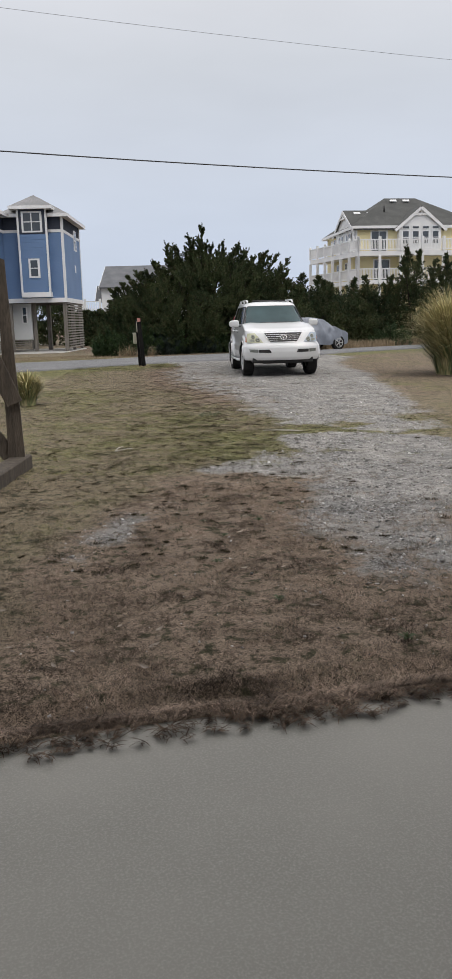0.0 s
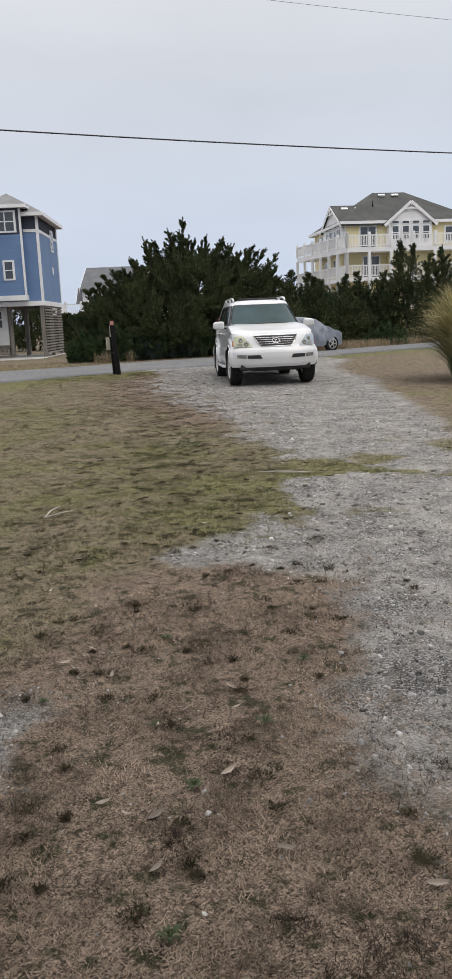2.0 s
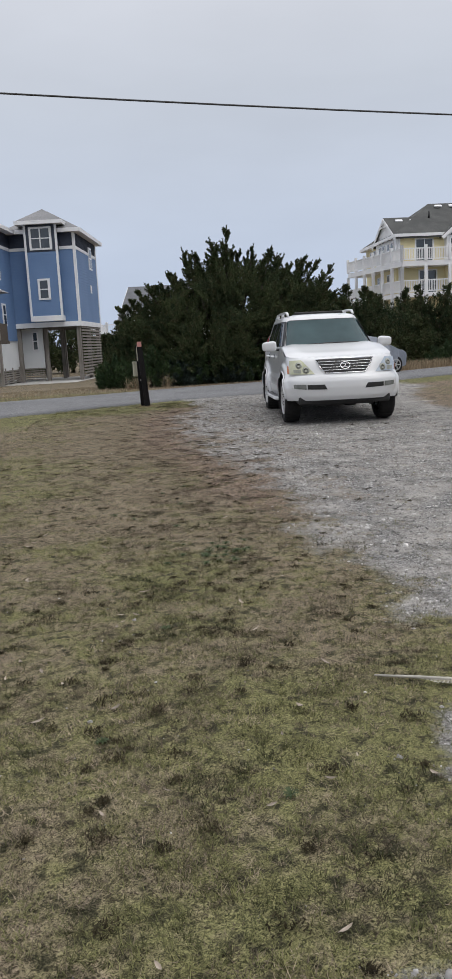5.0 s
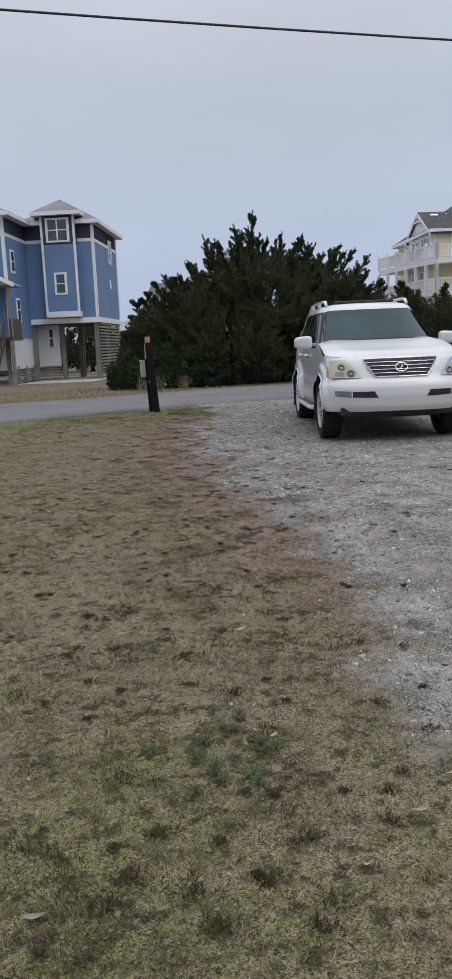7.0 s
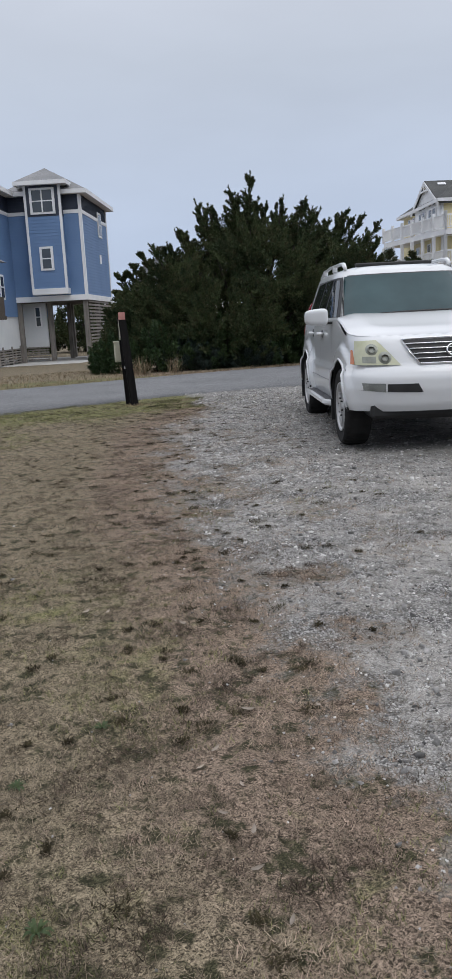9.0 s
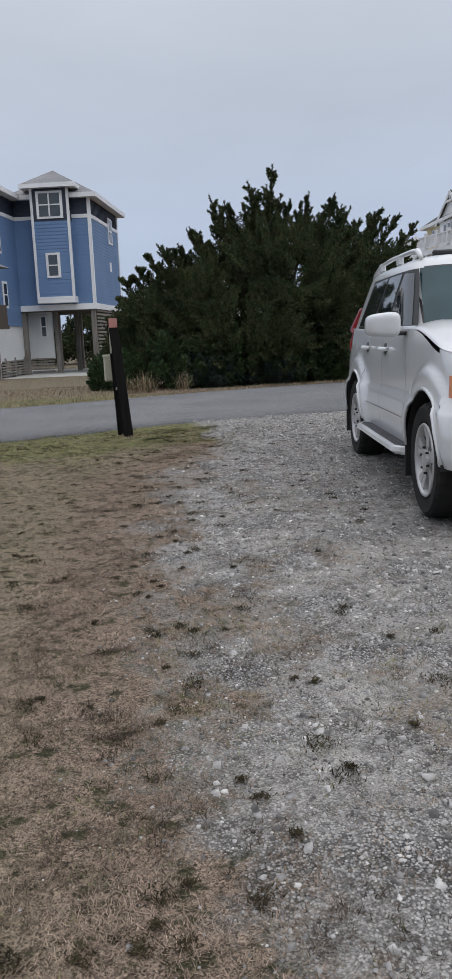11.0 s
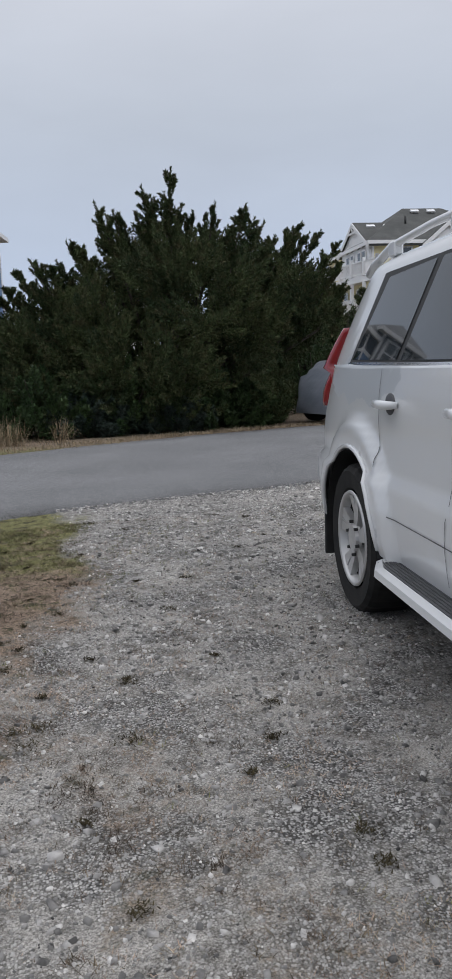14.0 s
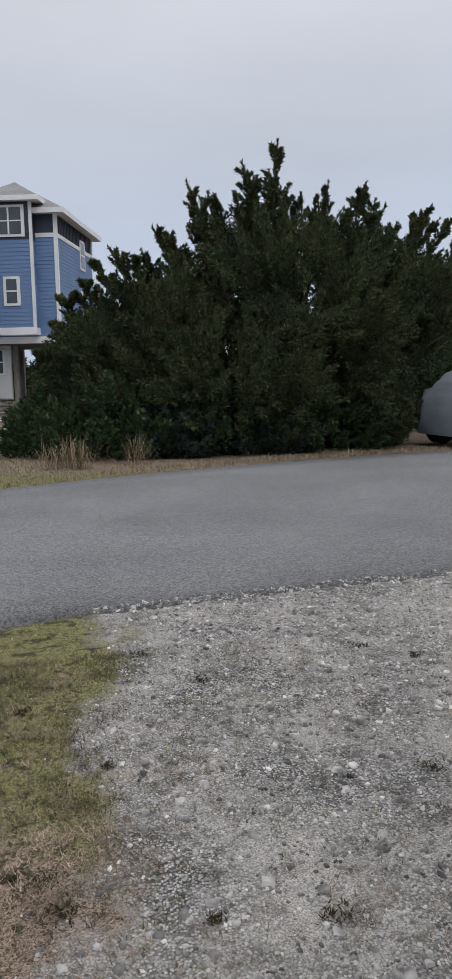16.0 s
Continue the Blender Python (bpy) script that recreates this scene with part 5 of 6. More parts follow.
def build_yellow_house(cx, cy, g, ze, z2, z1):
    """cx, cy: its near corner; heights of eaves, upper and lower deck above its ground g."""
    h = thing("house", pose(cx, cy, g, 0, 0, -5.8), "pale yellow beach house with white wraparound decks and dark roof", "house")
    L, D, rise = 11.75, 10.5, 3.2
    box("wall", M_YELLOW, h, 0.03, L, 0.03, D, 0.2, ze, 0)
    for a, b in (((0, 0), (L, 0)), ((0, D), (0, 0))):
        lap_wall("siding", M_YELLOW, h, a, b, 0.2, ze, 0.2)
    box("corner_board", M_WHITE, h, -0.05, 0.1, -0.05, 0.1, 0.2, ze, 0)
    hip_roof("roof", M_SHINGLE_D, h, -0.5, L + 0.5, -0.5, D + 0.5, ze + 0.1, rise, inset=4.8)
    # gabled bay to the front
    box("bay_wall", M_WHITE, h, 3.9, 7.9, -0.6, 0.0, z2 - 0.4, ze, 0)
    box("lower_bay_wall", M_YELLOW, h, 3.9, 7.9, -0.58, 0.0, 0.2, z2 - 0.42, 0)
    gable(h, (3.9, -0.62), (7.9, -0.62), ze, 1.62, 4.5, M_SHINGLE_D, 0.45)
    for k in range(4):
        x = 4.48 + k * 0.95
        window(h, (x, -0.62), (1, 0), 0.60, ze - 1.50, ze - 0.42, 1, 0.07)
        tr = box("transom", M_WHITE, h, x - 0.36, x + 0.36, -0.67, -0.63, ze - 0.22, ze + 0.06, 0)
        box("pane", M_PANE, tr, x - 0.29, x + 0.29, -0.69, -0.672, ze - 0.17, ze + 0.01, 0)
    # sliding doors
    for z, x in ((z2, 1.45), (z1, 1.75)):
        dr = box("sliding_door", M_WHITE, h, x - 0.12, x + 1.52, -0.09, -0.03, z, z + 1.95, 0.01, "white framed sliding door")
        for q in range(2):
            box("pane", M_PANE, dr, x + 0.72 * q, x + 0.66 + 0.72 * q, -0.11, -0.092, z + 0.08, z + 1.84, 0)
    window(h, (10.0, 0), (1, 0), 1.2, ze - 1.7, ze - 0.5, 1)
    # gabled bay to the side, flush with the front eave
    box("bay_wall", M_WHITE, h, -0.25, 0.0, 0.1, 6.2, z2 - 0.4, ze, 0)
    box("lower_bay_wall", M_YELLOW, h, -0.23, 0.0, 0.1, 6.2, 0.2, z2 - 0.42, 0)
    gable(h, (-0.27, 6.2), (-0.27, 0.1), ze, 1.72, 4.5, M_SHINGLE_D, 0.55)
    for y in (0.95, 1.95, 3.55, 4.55):
        window(h, (-0.27, y), (0, -1), 0.62, ze - 1.60, ze - 0.45, 1, 0.07)
        tr = box("transom", M_WHITE, h, -0.32, -0.28, y - 0.36, y + 0.36, ze - 0.22, ze + 0.06, 0)
        box("pane", M_PANE, tr, -0.34, -0.322, y - 0.29, y + 0.29, ze - 0.17, ze + 0.01, 0)
    for y in (7.4, 8.5):
        window(h, (0, y), (0, -1), 0.62, ze - 1.55, ze - 0.45, 1, 0.08)
    for y in (2.2, 5.2):
        window(h, (-0.25, y), (0, -1), 0.7, z1 + 0.6, z1 + 1.7, 1, 0.1)
    # decks
    P = [(L, -1.75), (-0.31, -1.75), (-2.2, 9.0)]
    for z, th in ((z2, 0.42), (z1, 0.35)):
        V = [*P, (0.0, 9.0), (0.0, 0.0), (L, 0.0)]
        VV = [(x, y, z - th) for x, y in V] + [(x, y, z) for x, y in V]
        mesh_ob("deck", VV, [(0, 1, 2, 3, 4, 5), (6, 11, 10, 9, 8, 7)] + [(i, i + 6, (i + 1) % 6 + 6, (i + 1) % 6) for i in range(6)], M_WHITE, h)
        railing(h, P[0], P[1], z, 7)
        railing(h, P[1], P[2], z, 7)
    for a, b, n in ((P[0], P[1], 7), (P[1], P[2], 7)):
        for k in range(n):
            c = Vector(a).lerp(Vector(b), k / (n - 1))
            box("deck_post", M_WHITE, h, c.x - 0.12, c.x + 0.12, c.y - 0.12, c.y + 0.12, 0, z2 - 0.4, 0.01)
    for x, y in ((0.75, 2.45), (2.05, 2.45), (4.9, 4.3), (6.2, 4.3)):
        z = ze + 0.16 + rise * (y + 0.5) / 5.5
        if y < 3:
            z = ze + 0.24 + 1.72 * (y - 0.1) / 3.05
        part("skylight", skylight_mesh(x, y, z, rise / 5.5), M_WHITE, h)
    tube("vent_pipe", M_BLACK, h, [(3.4, 2.4, ze + 1.6), (3.4, 2.4, ze + 2.25)], 0.08, 8)
    return h


def skylight_mesh(x, y, z, slope):
    b = bmesh.new()
    add_box(b, -0.32, 0.32, -0.16, 0.16, -0.08, 0.05, pose(x, y, z, math.degrees(math.atan(slope))), 0.02)
    return b


def build_white_house():
    h = thing("house", pose(6.9, 88.0, -0.75, 0, 0, -14), "white beach house with grey roof, deck and outside stair", "house")
    z2, ze = 3.5, 6.0
    box("wall", M_WHITE, h, 0, 8.5, 0, 9, 0.2, ze, 0)
    lap_wall("siding", M_WHITE, h, (0, 0), (8.5, 0), 0.2, ze, 0.2)
    lap_wall("siding", M_WHITE, h, (0, 9), (0, 0), 0.2, ze, 0.2)
    gable(h, (0, 9), (0, 0), ze, 2.2, 9.2, M_SHINGLE_M)
    gable(h, (5.6, -0.04), (8.4, -0.04), ze + 0.1, 1.5, 3.0, M_SHINGLE_M, 0.3)
    gable(h, (-0.6, 3.4), (-0.6, 0.6), ze - 1.3, 1.3, 0.6, M_SHINGLE_M, 0.3)
    for x in (1.5, 3.4, 7.0):
        window(h, (x, 0), (1, 0), 0.8, ze - 1.9, ze - 0.6, 1)
        window(h, (x, 0), (1, 0), 0.8, z2 - 2.0, z2 - 0.8, 1)
    box("deck", M_WHITE, h, -3.2, -0.03, -1.0, 6, z2 - 0.35, z2, 0.02)
    railing(h, (-3.2, -1.0), (-0.05, -1.0), z2, 3, 0.2)
    railing(h, (-3.2, 6.0), (-3.2, -1.0), z2, 4, 0.2)
    for x, y in ((-3.1, -0.9), (-3.1, 2.5), (-3.1, 5.8), (-0.2, -0.9)):
        box("deck_post", M_WHITE, h, x - 0.12, x + 0.12, y - 0.12, y + 0.12, 0, z2 - 0.3, 0)
    beam("stair_stringer", M_WHITE, h, (-3.2, -1.3, z2 - 0.1), (-6.6, -1.3, 0.1), 0.08, 0.4)
    beam("stair_rail", M_WHITE, h, (-3.2, -1.35, z2 + 0.9), (-6.6, -1.35, 1.0), 0.08, 0.5)
    return h


build_yellow_house(29.14, 71.76, -0.5, 10.0, 7.80, 5.25)
build_white_house()

# ---- overhead wires ----
for nm, y, z0, k, r, lb in (("power_line", 18.7, 4.97, -0.025, 0.013, "thick black overhead cable against the sky"), ("power_line", 20.2, 8.27, -0.037, 0.0035, "thin overhead wire high above the drive")):
    pts = []
    for x in np.linspace(-45, 55, 60):
        u = x - 5
        pts.append((x, y + 0.045 * (x - 1), z0 + k * x + 0.0011 * (u * u - 25)))
    tagged(tube(nm, M_WIRE, None, pts, r, 6), lb, "power line", kind="structure")


# ---- timber frame beside the slab ----
def build_frame():
    f = thing("timber_frame", pose(-0.27, 7.67, 0.02), "weathered timber frame with diagonal braces on a ground beam", "timber frame")
    beam("sill_beam", M_TIMBER, f, (0.05, 0.10, 0.05), (-0.75, -3.2, 0.05), 0.18, 0.14, 0.012)
    V = [(-0.075, -0.07, 0.1), (0.075, -0.07, 0.1), (0.075, 0.07, 0.1), (-0.075, 0.07, 0.1), (-0.055, -0.05, 1.93), (0.02, -0.05, 1.90), (0.02, 0.05, 1.90), (-0.055, 0.05, 1.93)]
    mesh_ob("post", V, [(0, 1, 5, 4), (1, 2, 6, 5), (2, 3, 7, 6), (3, 0, 4, 7), (4, 5, 6, 7), (3, 2, 1, 0)], M_TIMBER, f)
    beam("brace", M_TIMBER, f, (0.02, -0.12, 0.62), (-0.62, -0.14, 2.25), 0.04, 0.15)
    beam("brace", M_TIMBER, f, (-0.05, -0.02, 0.12), (-0.85, -0.1, 1.25), 0.05, 0.15)
    beam("brace", M_TIMBER, f, (-0.25, -0.9, 0.1), (-1.0, -0.5, 1.5), 0.05, 0.14)
    beam("post", M_TIMBER, f, (-0.85, -3.2, 0.1), (-0.85, -3.2, 2.2), 0.14, 0.14)
    beam("top_rail", M_TIMBER, f, (-0.1, 0.0, 2.0), (-0.85, -3.2, 2.2), 0.05, 0.14)


build_frame()


# ---- leaning meter post by the road ----
def build_post():
    p = thing("utility_post", pose(3.10, 24.55, 0.03), "leaning black timber post carrying beige utility boxes", "post")
    beam("post", M_BLACKPOST, p, (0.0, 0.0, -0.03), (-0.115, 0.0, 1.42), 0.115, 0.115, 0.008)
    beam("rear_post", M_BLACKPOST, p, (-0.09, 0.22, -0.03), (-0.14, 0.22, 1.40), 0.09, 0.09, 0.008)
    bx = box("meter_box", M_BEIGE, p, -0.26, -0.075, 0.27, 0.37, 0.70, 1.02, 0.015, "beige plastic box")
    box("box_lid", M_BEIGE, bx, -0.27, -0.07, 0.262, 0.375, 1.00, 1.035, 0.008)
    box("bracket", M_CHROME, p, -0.13, -0.02, 0.05, 0.2, 0.60, 0.64, 0.004)
    box("bracket", M_CHROME, p, -0.15, -0.04, 0.05, 0.2, 1.08, 1.11, 0.004)
    box("conduit", M_BEIGE, p, -0.17, -0.15, 0.1, 0.13, 1.05, 1.38, 0.004, "grey conduit")
    box("tag", M_PINK, p, -0.165, -0.065, -0.066, -0.058, 1.36, 1.47, 0.002, "faded red tag", None)


build_post()


# ---- the house behind, over the slab ----
def build_own_house():
    h = thing("house", pose(1.0, -3.4, 0.07), "grey raised house over the carport slab, behind the walk", "house")
    box("wall", M_PILE, h, -5.0, 5.0, -6.0, 5.0, 2.95, 5.8, 0.02)
    box("carport_ceiling", M_PILE, h, -5.0, 5.0, -6.0, 5.0, 2.82, 2.94, 0)
    hip_roof("roof", M_SHINGLE_D, h, -5.5, 5.5, -6.5, 5.4, 6.0, 2.2)
    for x in (-3.0, 3.0):
        window(h, (x, 5.0), (-1, 0), 1.6, 3.9, 5.2, 2)
    for x in (-4.8, 4.8):
        for y in (-5.8, 0, 4.8):
            box("piling", M_PILE, h, x - 0.15, x + 0.15, y - 0.15, y + 0.15, 0.0, 2.85, 0.02)
    box("back_wall", M_PILE, h, -4.9, 4.9, -5.9, -5.7, 0.02, 2.82, 0.01)


build_own_house()

# ---- vegetation ----
RNG = np.random.default_rng(7)


def unit(v):
    return v / np.maximum(np.linalg.norm(v, axis=-1, keepdims=True), 1e-9)


def sprigs(base, tip_dir, length, width):
    """Flat pointed leaves: base points, directions, lengths and widths as arrays. Returns verts and triangles."""
    n = len(base)
    side = unit(np.cross(tip_dir, RNG.normal(size=(n, 3)))) * (width * 0.5)[:, None]
    v = np.stack([base + side, base + tip_dir * length[:, None], base - side], 1)
    return v.reshape(-1, 3), np.arange(3 * n).reshape(n, 3)


def plumes(starts, ends, radius, count, leaf, wide):
    """Pointed sprays of leaves along straight twigs from starts to ends."""
    ax = ends - starts
    k = np.repeat(np.arange(len(starts)), count)
    t = RNG.random(len(k)) ** 0.85
    d = unit(ax)[k]
    out = RNG.normal(size=(len(k), 3))
    out = unit(out - d * np.sum(out * d, -1, keepdims=True))
    r = radius[k] * (1 - t) ** 0.75 * (0.35 + 0.65 * RNG.random(len(k)))
    base = starts[k] + ax[k] * t[:, None] + out * r[:, None]
    way = unit(d * 0.9 + out * 0.75 + RNG.normal(size=(len(k), 3)) * 0.35)
    ln = leaf * (0.6 + 0.8 * RNG.random(len(k)))
    return sprigs(base, way, ln, ln * wide)


def crown_points(n, cx, cy, half, depth, top_x, top_z, low):
    """Random places on and in a rounded crown whose skyline runs through top_x, top_z; also the outward way at each."""
    u, s = RNG.random(n), RNG.random(n)
    x = cx - half + 2 * half * u
    h = np.interp(x, top_x, top_z)
    a = RNG.random(n) * math.pi
    rad = 0.55 + 0.45 * np.sqrt(s)
    edge = np.sqrt(np.clip(1 - ((x - cx) / half) ** 2, 0.05, 1))
    y = cy - np.cos(a) * depth * edge * rad
    z = low + (h - low) * np.sin(a) ** 0.7 * rad
    zz = RNG.random(n) < 0.34
    z = np.where(zz, low + (z - low) * RNG.random(n), z)
    way = np.stack([(x - cx) / half * 0.7, -np.cos(a) * 0.55, 0.45 + 0.5 * np.sin(a)], -1)
    return np.stack([x, y, z], -1), unit(way)


def build_cedar(name, label, cx, cy, g, half, depth, top_x, top_z, tips, n_plume, per, leaf, material, low=0.25, group="", plume_r=0.2, recede=0.0):
    tree = thing(name, pose(cx, cy, g), label, "tree", group)
    P, W = crown_points(n_plume, 0.0, 0.0, half, depth, np.array(top_x) - cx, np.array(top_z) - g, low)
    P[:, 1] += recede * np.clip(P[:, 0] - half * 0.40, 0, None) * (1 - 0.8 * smooth01((P[:, 2] - 1.7) / 0.8))
    W = unit(W + RNG.normal(size=W.shape) * 0.6 + np.array((0, 0, 0.1)))
    # gather the sprays into boughs, so that the crown has masses and hollows
    C, CW = crown_points(max(10, n_plume // 28), 0.0, 0.0, half, depth, np.array(top_x) - cx, np.array(top_z) - g, low)
    C[:, 1] += recede * np.clip(C[:, 0] - half * 0.40, 0, None) * (1 - 0.8 * smooth01((C[:, 2] - 1.7) / 0.8))
    near = np.argmin(((P[:, None, :] - C[None]) ** 2).sum(-1), 1)
    P = P + 0.16 * (C[near] - P)
    W = unit(0.7 * W + 1.1 * unit(P - C[near] + CW[near] * 0.5) + np.array((0, 0, 0.12)))
    ln = 0.45 + 0.65 * RNG.random(n_plume)
    S, E = P - W * (ln * 0.7)[:, None], P + W * (ln * 0.3)[:, None]
    S[:, 2], E[:, 2] = np.maximum(S[:, 2], 0.1), np.maximum(E[:, 2], 0.15)
    R = plume_r * (0.7 + 0.6 * RNG.random(n_plume))
    v, f = plumes(S, E, R, per, leaf, 0.34)
    parts_v, parts_f = [v], [f]
    # coarse inner foliage that closes the crown
    m = n_plume // 3
    P, W = crown_points(m, 0.0, 0.0, half * 0.86, depth * 0.6, np.array(top_x) - cx, (np.array(top_z) - g) * 0.80, low)
    P[:, 1] += recede * np.clip(P[:, 0] - half * 0.40, 0, None) * (1 - 0.8 * smooth01((P[:, 2] - 1.7) / 0.8))
    W = unit(W + RNG.normal(size=W.shape) * 0.8)
    S, E = P - W * 0.4, P + W * 0.3
    S[:, 2], E[:, 2] = np.maximum(S[:, 2], 0.1), np.maximum(E[:, 2], 0.15)
    v, f = plumes(S, E, np.full(m, plume_r * 1.9), max(30, per // 2), leaf * 1.5, 0.45)
    parts_v.append(v)
    parts_f.append(f)
    # long leaders that break the skyline, each with side sprays
    limbs = []
    for x, z in tips:
        e = np.array((x - cx, RNG.uniform(-0.8, 0.6), z - g))
        lean = np.array((np.clip((x - cx) * 0.22, -0.75, 0.75) + RNG.uniform(-0.1, 0.1), RNG.uniform(-0.1, 0.1), 1.0))
        b = e - unit(lean) * min(1.9, 0.42 * (z - g))
        e = e + unit(lean) * 0.12
        limbs.append((b, e))
        big = leaf / 0.085
        ss, ee, rr = [b, b + (e - b) * 0.35], [e, e], [0.15 * big, 0.10 * big]
        for k in range(26):
            t = RNG.uniform(0.0, 0.90)
            p = b + (e - b) * t
            side = unit(np.array((RNG.normal() * 1.1, RNG.normal(), 1.0)) + lean * 0.6)
            l = (0.72 * (1 - t) + 0.12) * big ** 0.5
            ss.append(p)
            ee.append(p + side * l)
            rr.append(0.07 * big)
        v, f = plumes(np.array(ss), np.array(ee), np.array(rr), max(60, int(per * 0.5)), leaf * 0.95, 0.40)
        parts_v.append(v)
        parts_f.append(f)
    off, F = 0, []
    for v, f in zip(parts_v, parts_f):
        F.append(f + off)
        off += len(v)
    array_ob("crown", np.concatenate(parts_v), np.concatenate(F), material, tree)
    top = max(top_z) - g
    tube("trunk", M_BARK, tree, [(0, 0, -0.1), (0.05, 0.03, top * 0.3), (-0.03, 0.0, top * 0.6), (0.0, 0.02, top * 0.9)], [0.20, 0.15, 0.09, 0.03], 8)
    for b, e in limbs:
        q = Vector((b[0] * 0.35, b[1] * 0.35, max(0.3, b[2] * 0.35)))
        tube("limb", M_BARK, tree, [(0, 0, 0.25), q, Vector(b), Vector(e) * 0.97 + Vector(b) * 0.03], [0.09, 0.06, 0.035, 0.008], 6)
    return tree


TOPX = (2.6, 3.0, 3.4, 4.0, 4.6, 5.2, 6.0, 6.8, 7.5, 8.3, 9.2, 10.0, 10.8, 11.5, 12.2)
TOPZ = (0.6, 1.6, 2.3, 2.8, 3.1, 3.45, 4.1, 4.5, 4.65, 4.5, 4.2, 4.0, 3.8, 3.4, 2.4)
TIPS = ((3.36, 2.85), (3.81, 3.05), (4.38, 3.58), (4.85, 3.55), (5.32, 4.1), (5.87, 4.86), (6.2, 4.75), (6.87, 5.15), (7.2, 5.0), (7.54, 5.58), (7.9, 4.95), (8.45, 4.75), (9.14, 4.78), (9.81, 4.55), (10.55, 4.45), (11.2, 4.35), (11.95, 4.2), (3.0, 1.7), (6.5, 4.7), (8.8, 4.6), (10.2, 4.3), (5.0, 3.7))
MORE = tuple((float(x), float(np.interp(x, TOPX, TOPZ)) + 0.15 + 0.38 * (q % 3) / 2) for q, x in enumerate(np.linspace(3.3, 12.0, 24)))
build_cedar("cedar_tree", "dark green wind-shaped cedar with spiky upswept branches", 7.4, 37.3, 0.0, 5.0, 3.3, TOPX, TOPZ, TIPS + MORE, 1800, 260, 0.066, M_CEDAR, recede=2.5, plume_r=0.17)

# shrubs under and beside it
SHRUBS = ((4.3, 35.2, 1.3, 1.5, "SH"), (6.0, 35.4, 1.5, 1.7, "SH"), (5.2, 35.0, 0.9, 0.9, "BG"), (7.9, 35.8, 1.5, 1.3, "SH"), (7.0, 35.3, 0.9, 0.7, "BG"), (8.9, 36.2, 0.9, 1.1, "SH"), (3.2, 36.0, 0.9, 1.2, "SH"), (12.6, 41.3, 1.5, 2.2, "SH"))


def build_shrub(x, y, half, height, material, name="shrub", label="dense green shrub at the foot of the cedar", n=80, per=230, leaf=0.07, group="shrubs under the cedar"):
    s = thing(name, pose(x, y, float(land(x, y))), label, "shrub", group)
    P, W = crown_points(n, 0, 0, half, half * 0.8, (-half, -half * 0.6, 0, half * 0.6, half), (height * 0.4, height * 0.85, height, height * 0.8, height * 0.35), 0.1)
    ln = 0.35 + 0.3 * RNG.random(n)
    S, E = P - W * (ln * 0.7)[:, None], P + W * (ln * 0.3)[:, None]
    S[:, 2], E[:, 2] = np.maximum(S[:, 2], 0.05), np.maximum(E[:, 2], 0.08)
    v, f = plumes(S, E, np.full(n, 0.19), per, leaf, 0.5)
    array_ob("crown", v, f, material, s)
    for k in range(3):
        a = k * 2.1
        tube("stem", M_BARK, s, [(0.05 * math.cos(a), 0.05 * math.sin(a), -0.05), (0.25 * half * math.cos(a), 0.25 * half * math.sin(a), height * 0.45), (0.45 * half * math.cos(a), 0.45 * half * math.sin(a), height * 0.8)], [0.03, 0.02, 0.008], 6)
    return s


for x, y, hw, ht, kd in SHRUBS:
    build_shrub(x, y, hw, ht, M_SHRUB if kd == "SH" else M_BLUEGREEN)

# cedars along the far side of the road
HEDGE = ((13.2, 43.5, 2.6, 3.9, 0), (15.6, 45.5, 2.2, 4.2, 0), (18.0, 47.0, 2.4, 3.9, 1), (20.6, 47.5, 2.2, 4.1, 1), (23.2, 47.5, 2.2, 6.0, 0), (25.8, 47.0, 2.4, 5.6, 0), (28.6, 48.0, 2.6, 5.6, 0), (31.5, 48.5, 2.8, 5.2, 0), (16.8, 48.5, 2.4, 3.8, 1), (35.0, 50.0, 3.2, 5.4, 0))
for x, y, hw, ht, kind in HEDGE:
    g = float(land(x, y))
    xs = [x - hw, x - hw * 0.6, x - hw * 0.2, x + hw * 0.2, x + hw * 0.6, x + hw]
    zs = [g + ht * f for f in ((0.35, 0.68, 0.86, 0.84, 0.66, 0.3) if kind == 0 else (0.6, 0.85, 0.92, 0.95, 0.85, 0.6))]
    tp = [(x + hw * q, g + ht * f) for q, f in ((-0.5, 0.85), (-0.15, 1.0), (0.2, 0.95), (0.5, 0.85))] if kind == 0 else [(x - hw * 0.4, g + ht), (x + hw * 0.4, g + ht * 1.02)]
    build_cedar("cedar_tree", "dark cedar in a thicket along the far verge", x, y, g, hw, hw * 0.8, xs, zs, tp, 260, 140, 0.115, M_FARCEDAR, 0.2, "cedars along the road", 0.32)
build_shrub(20.2, 44.2, 1.3, 1.3, M_SHRUB, "shrub", "light green rounded shrub before the cedar thicket", 60, 150, 0.10, "")
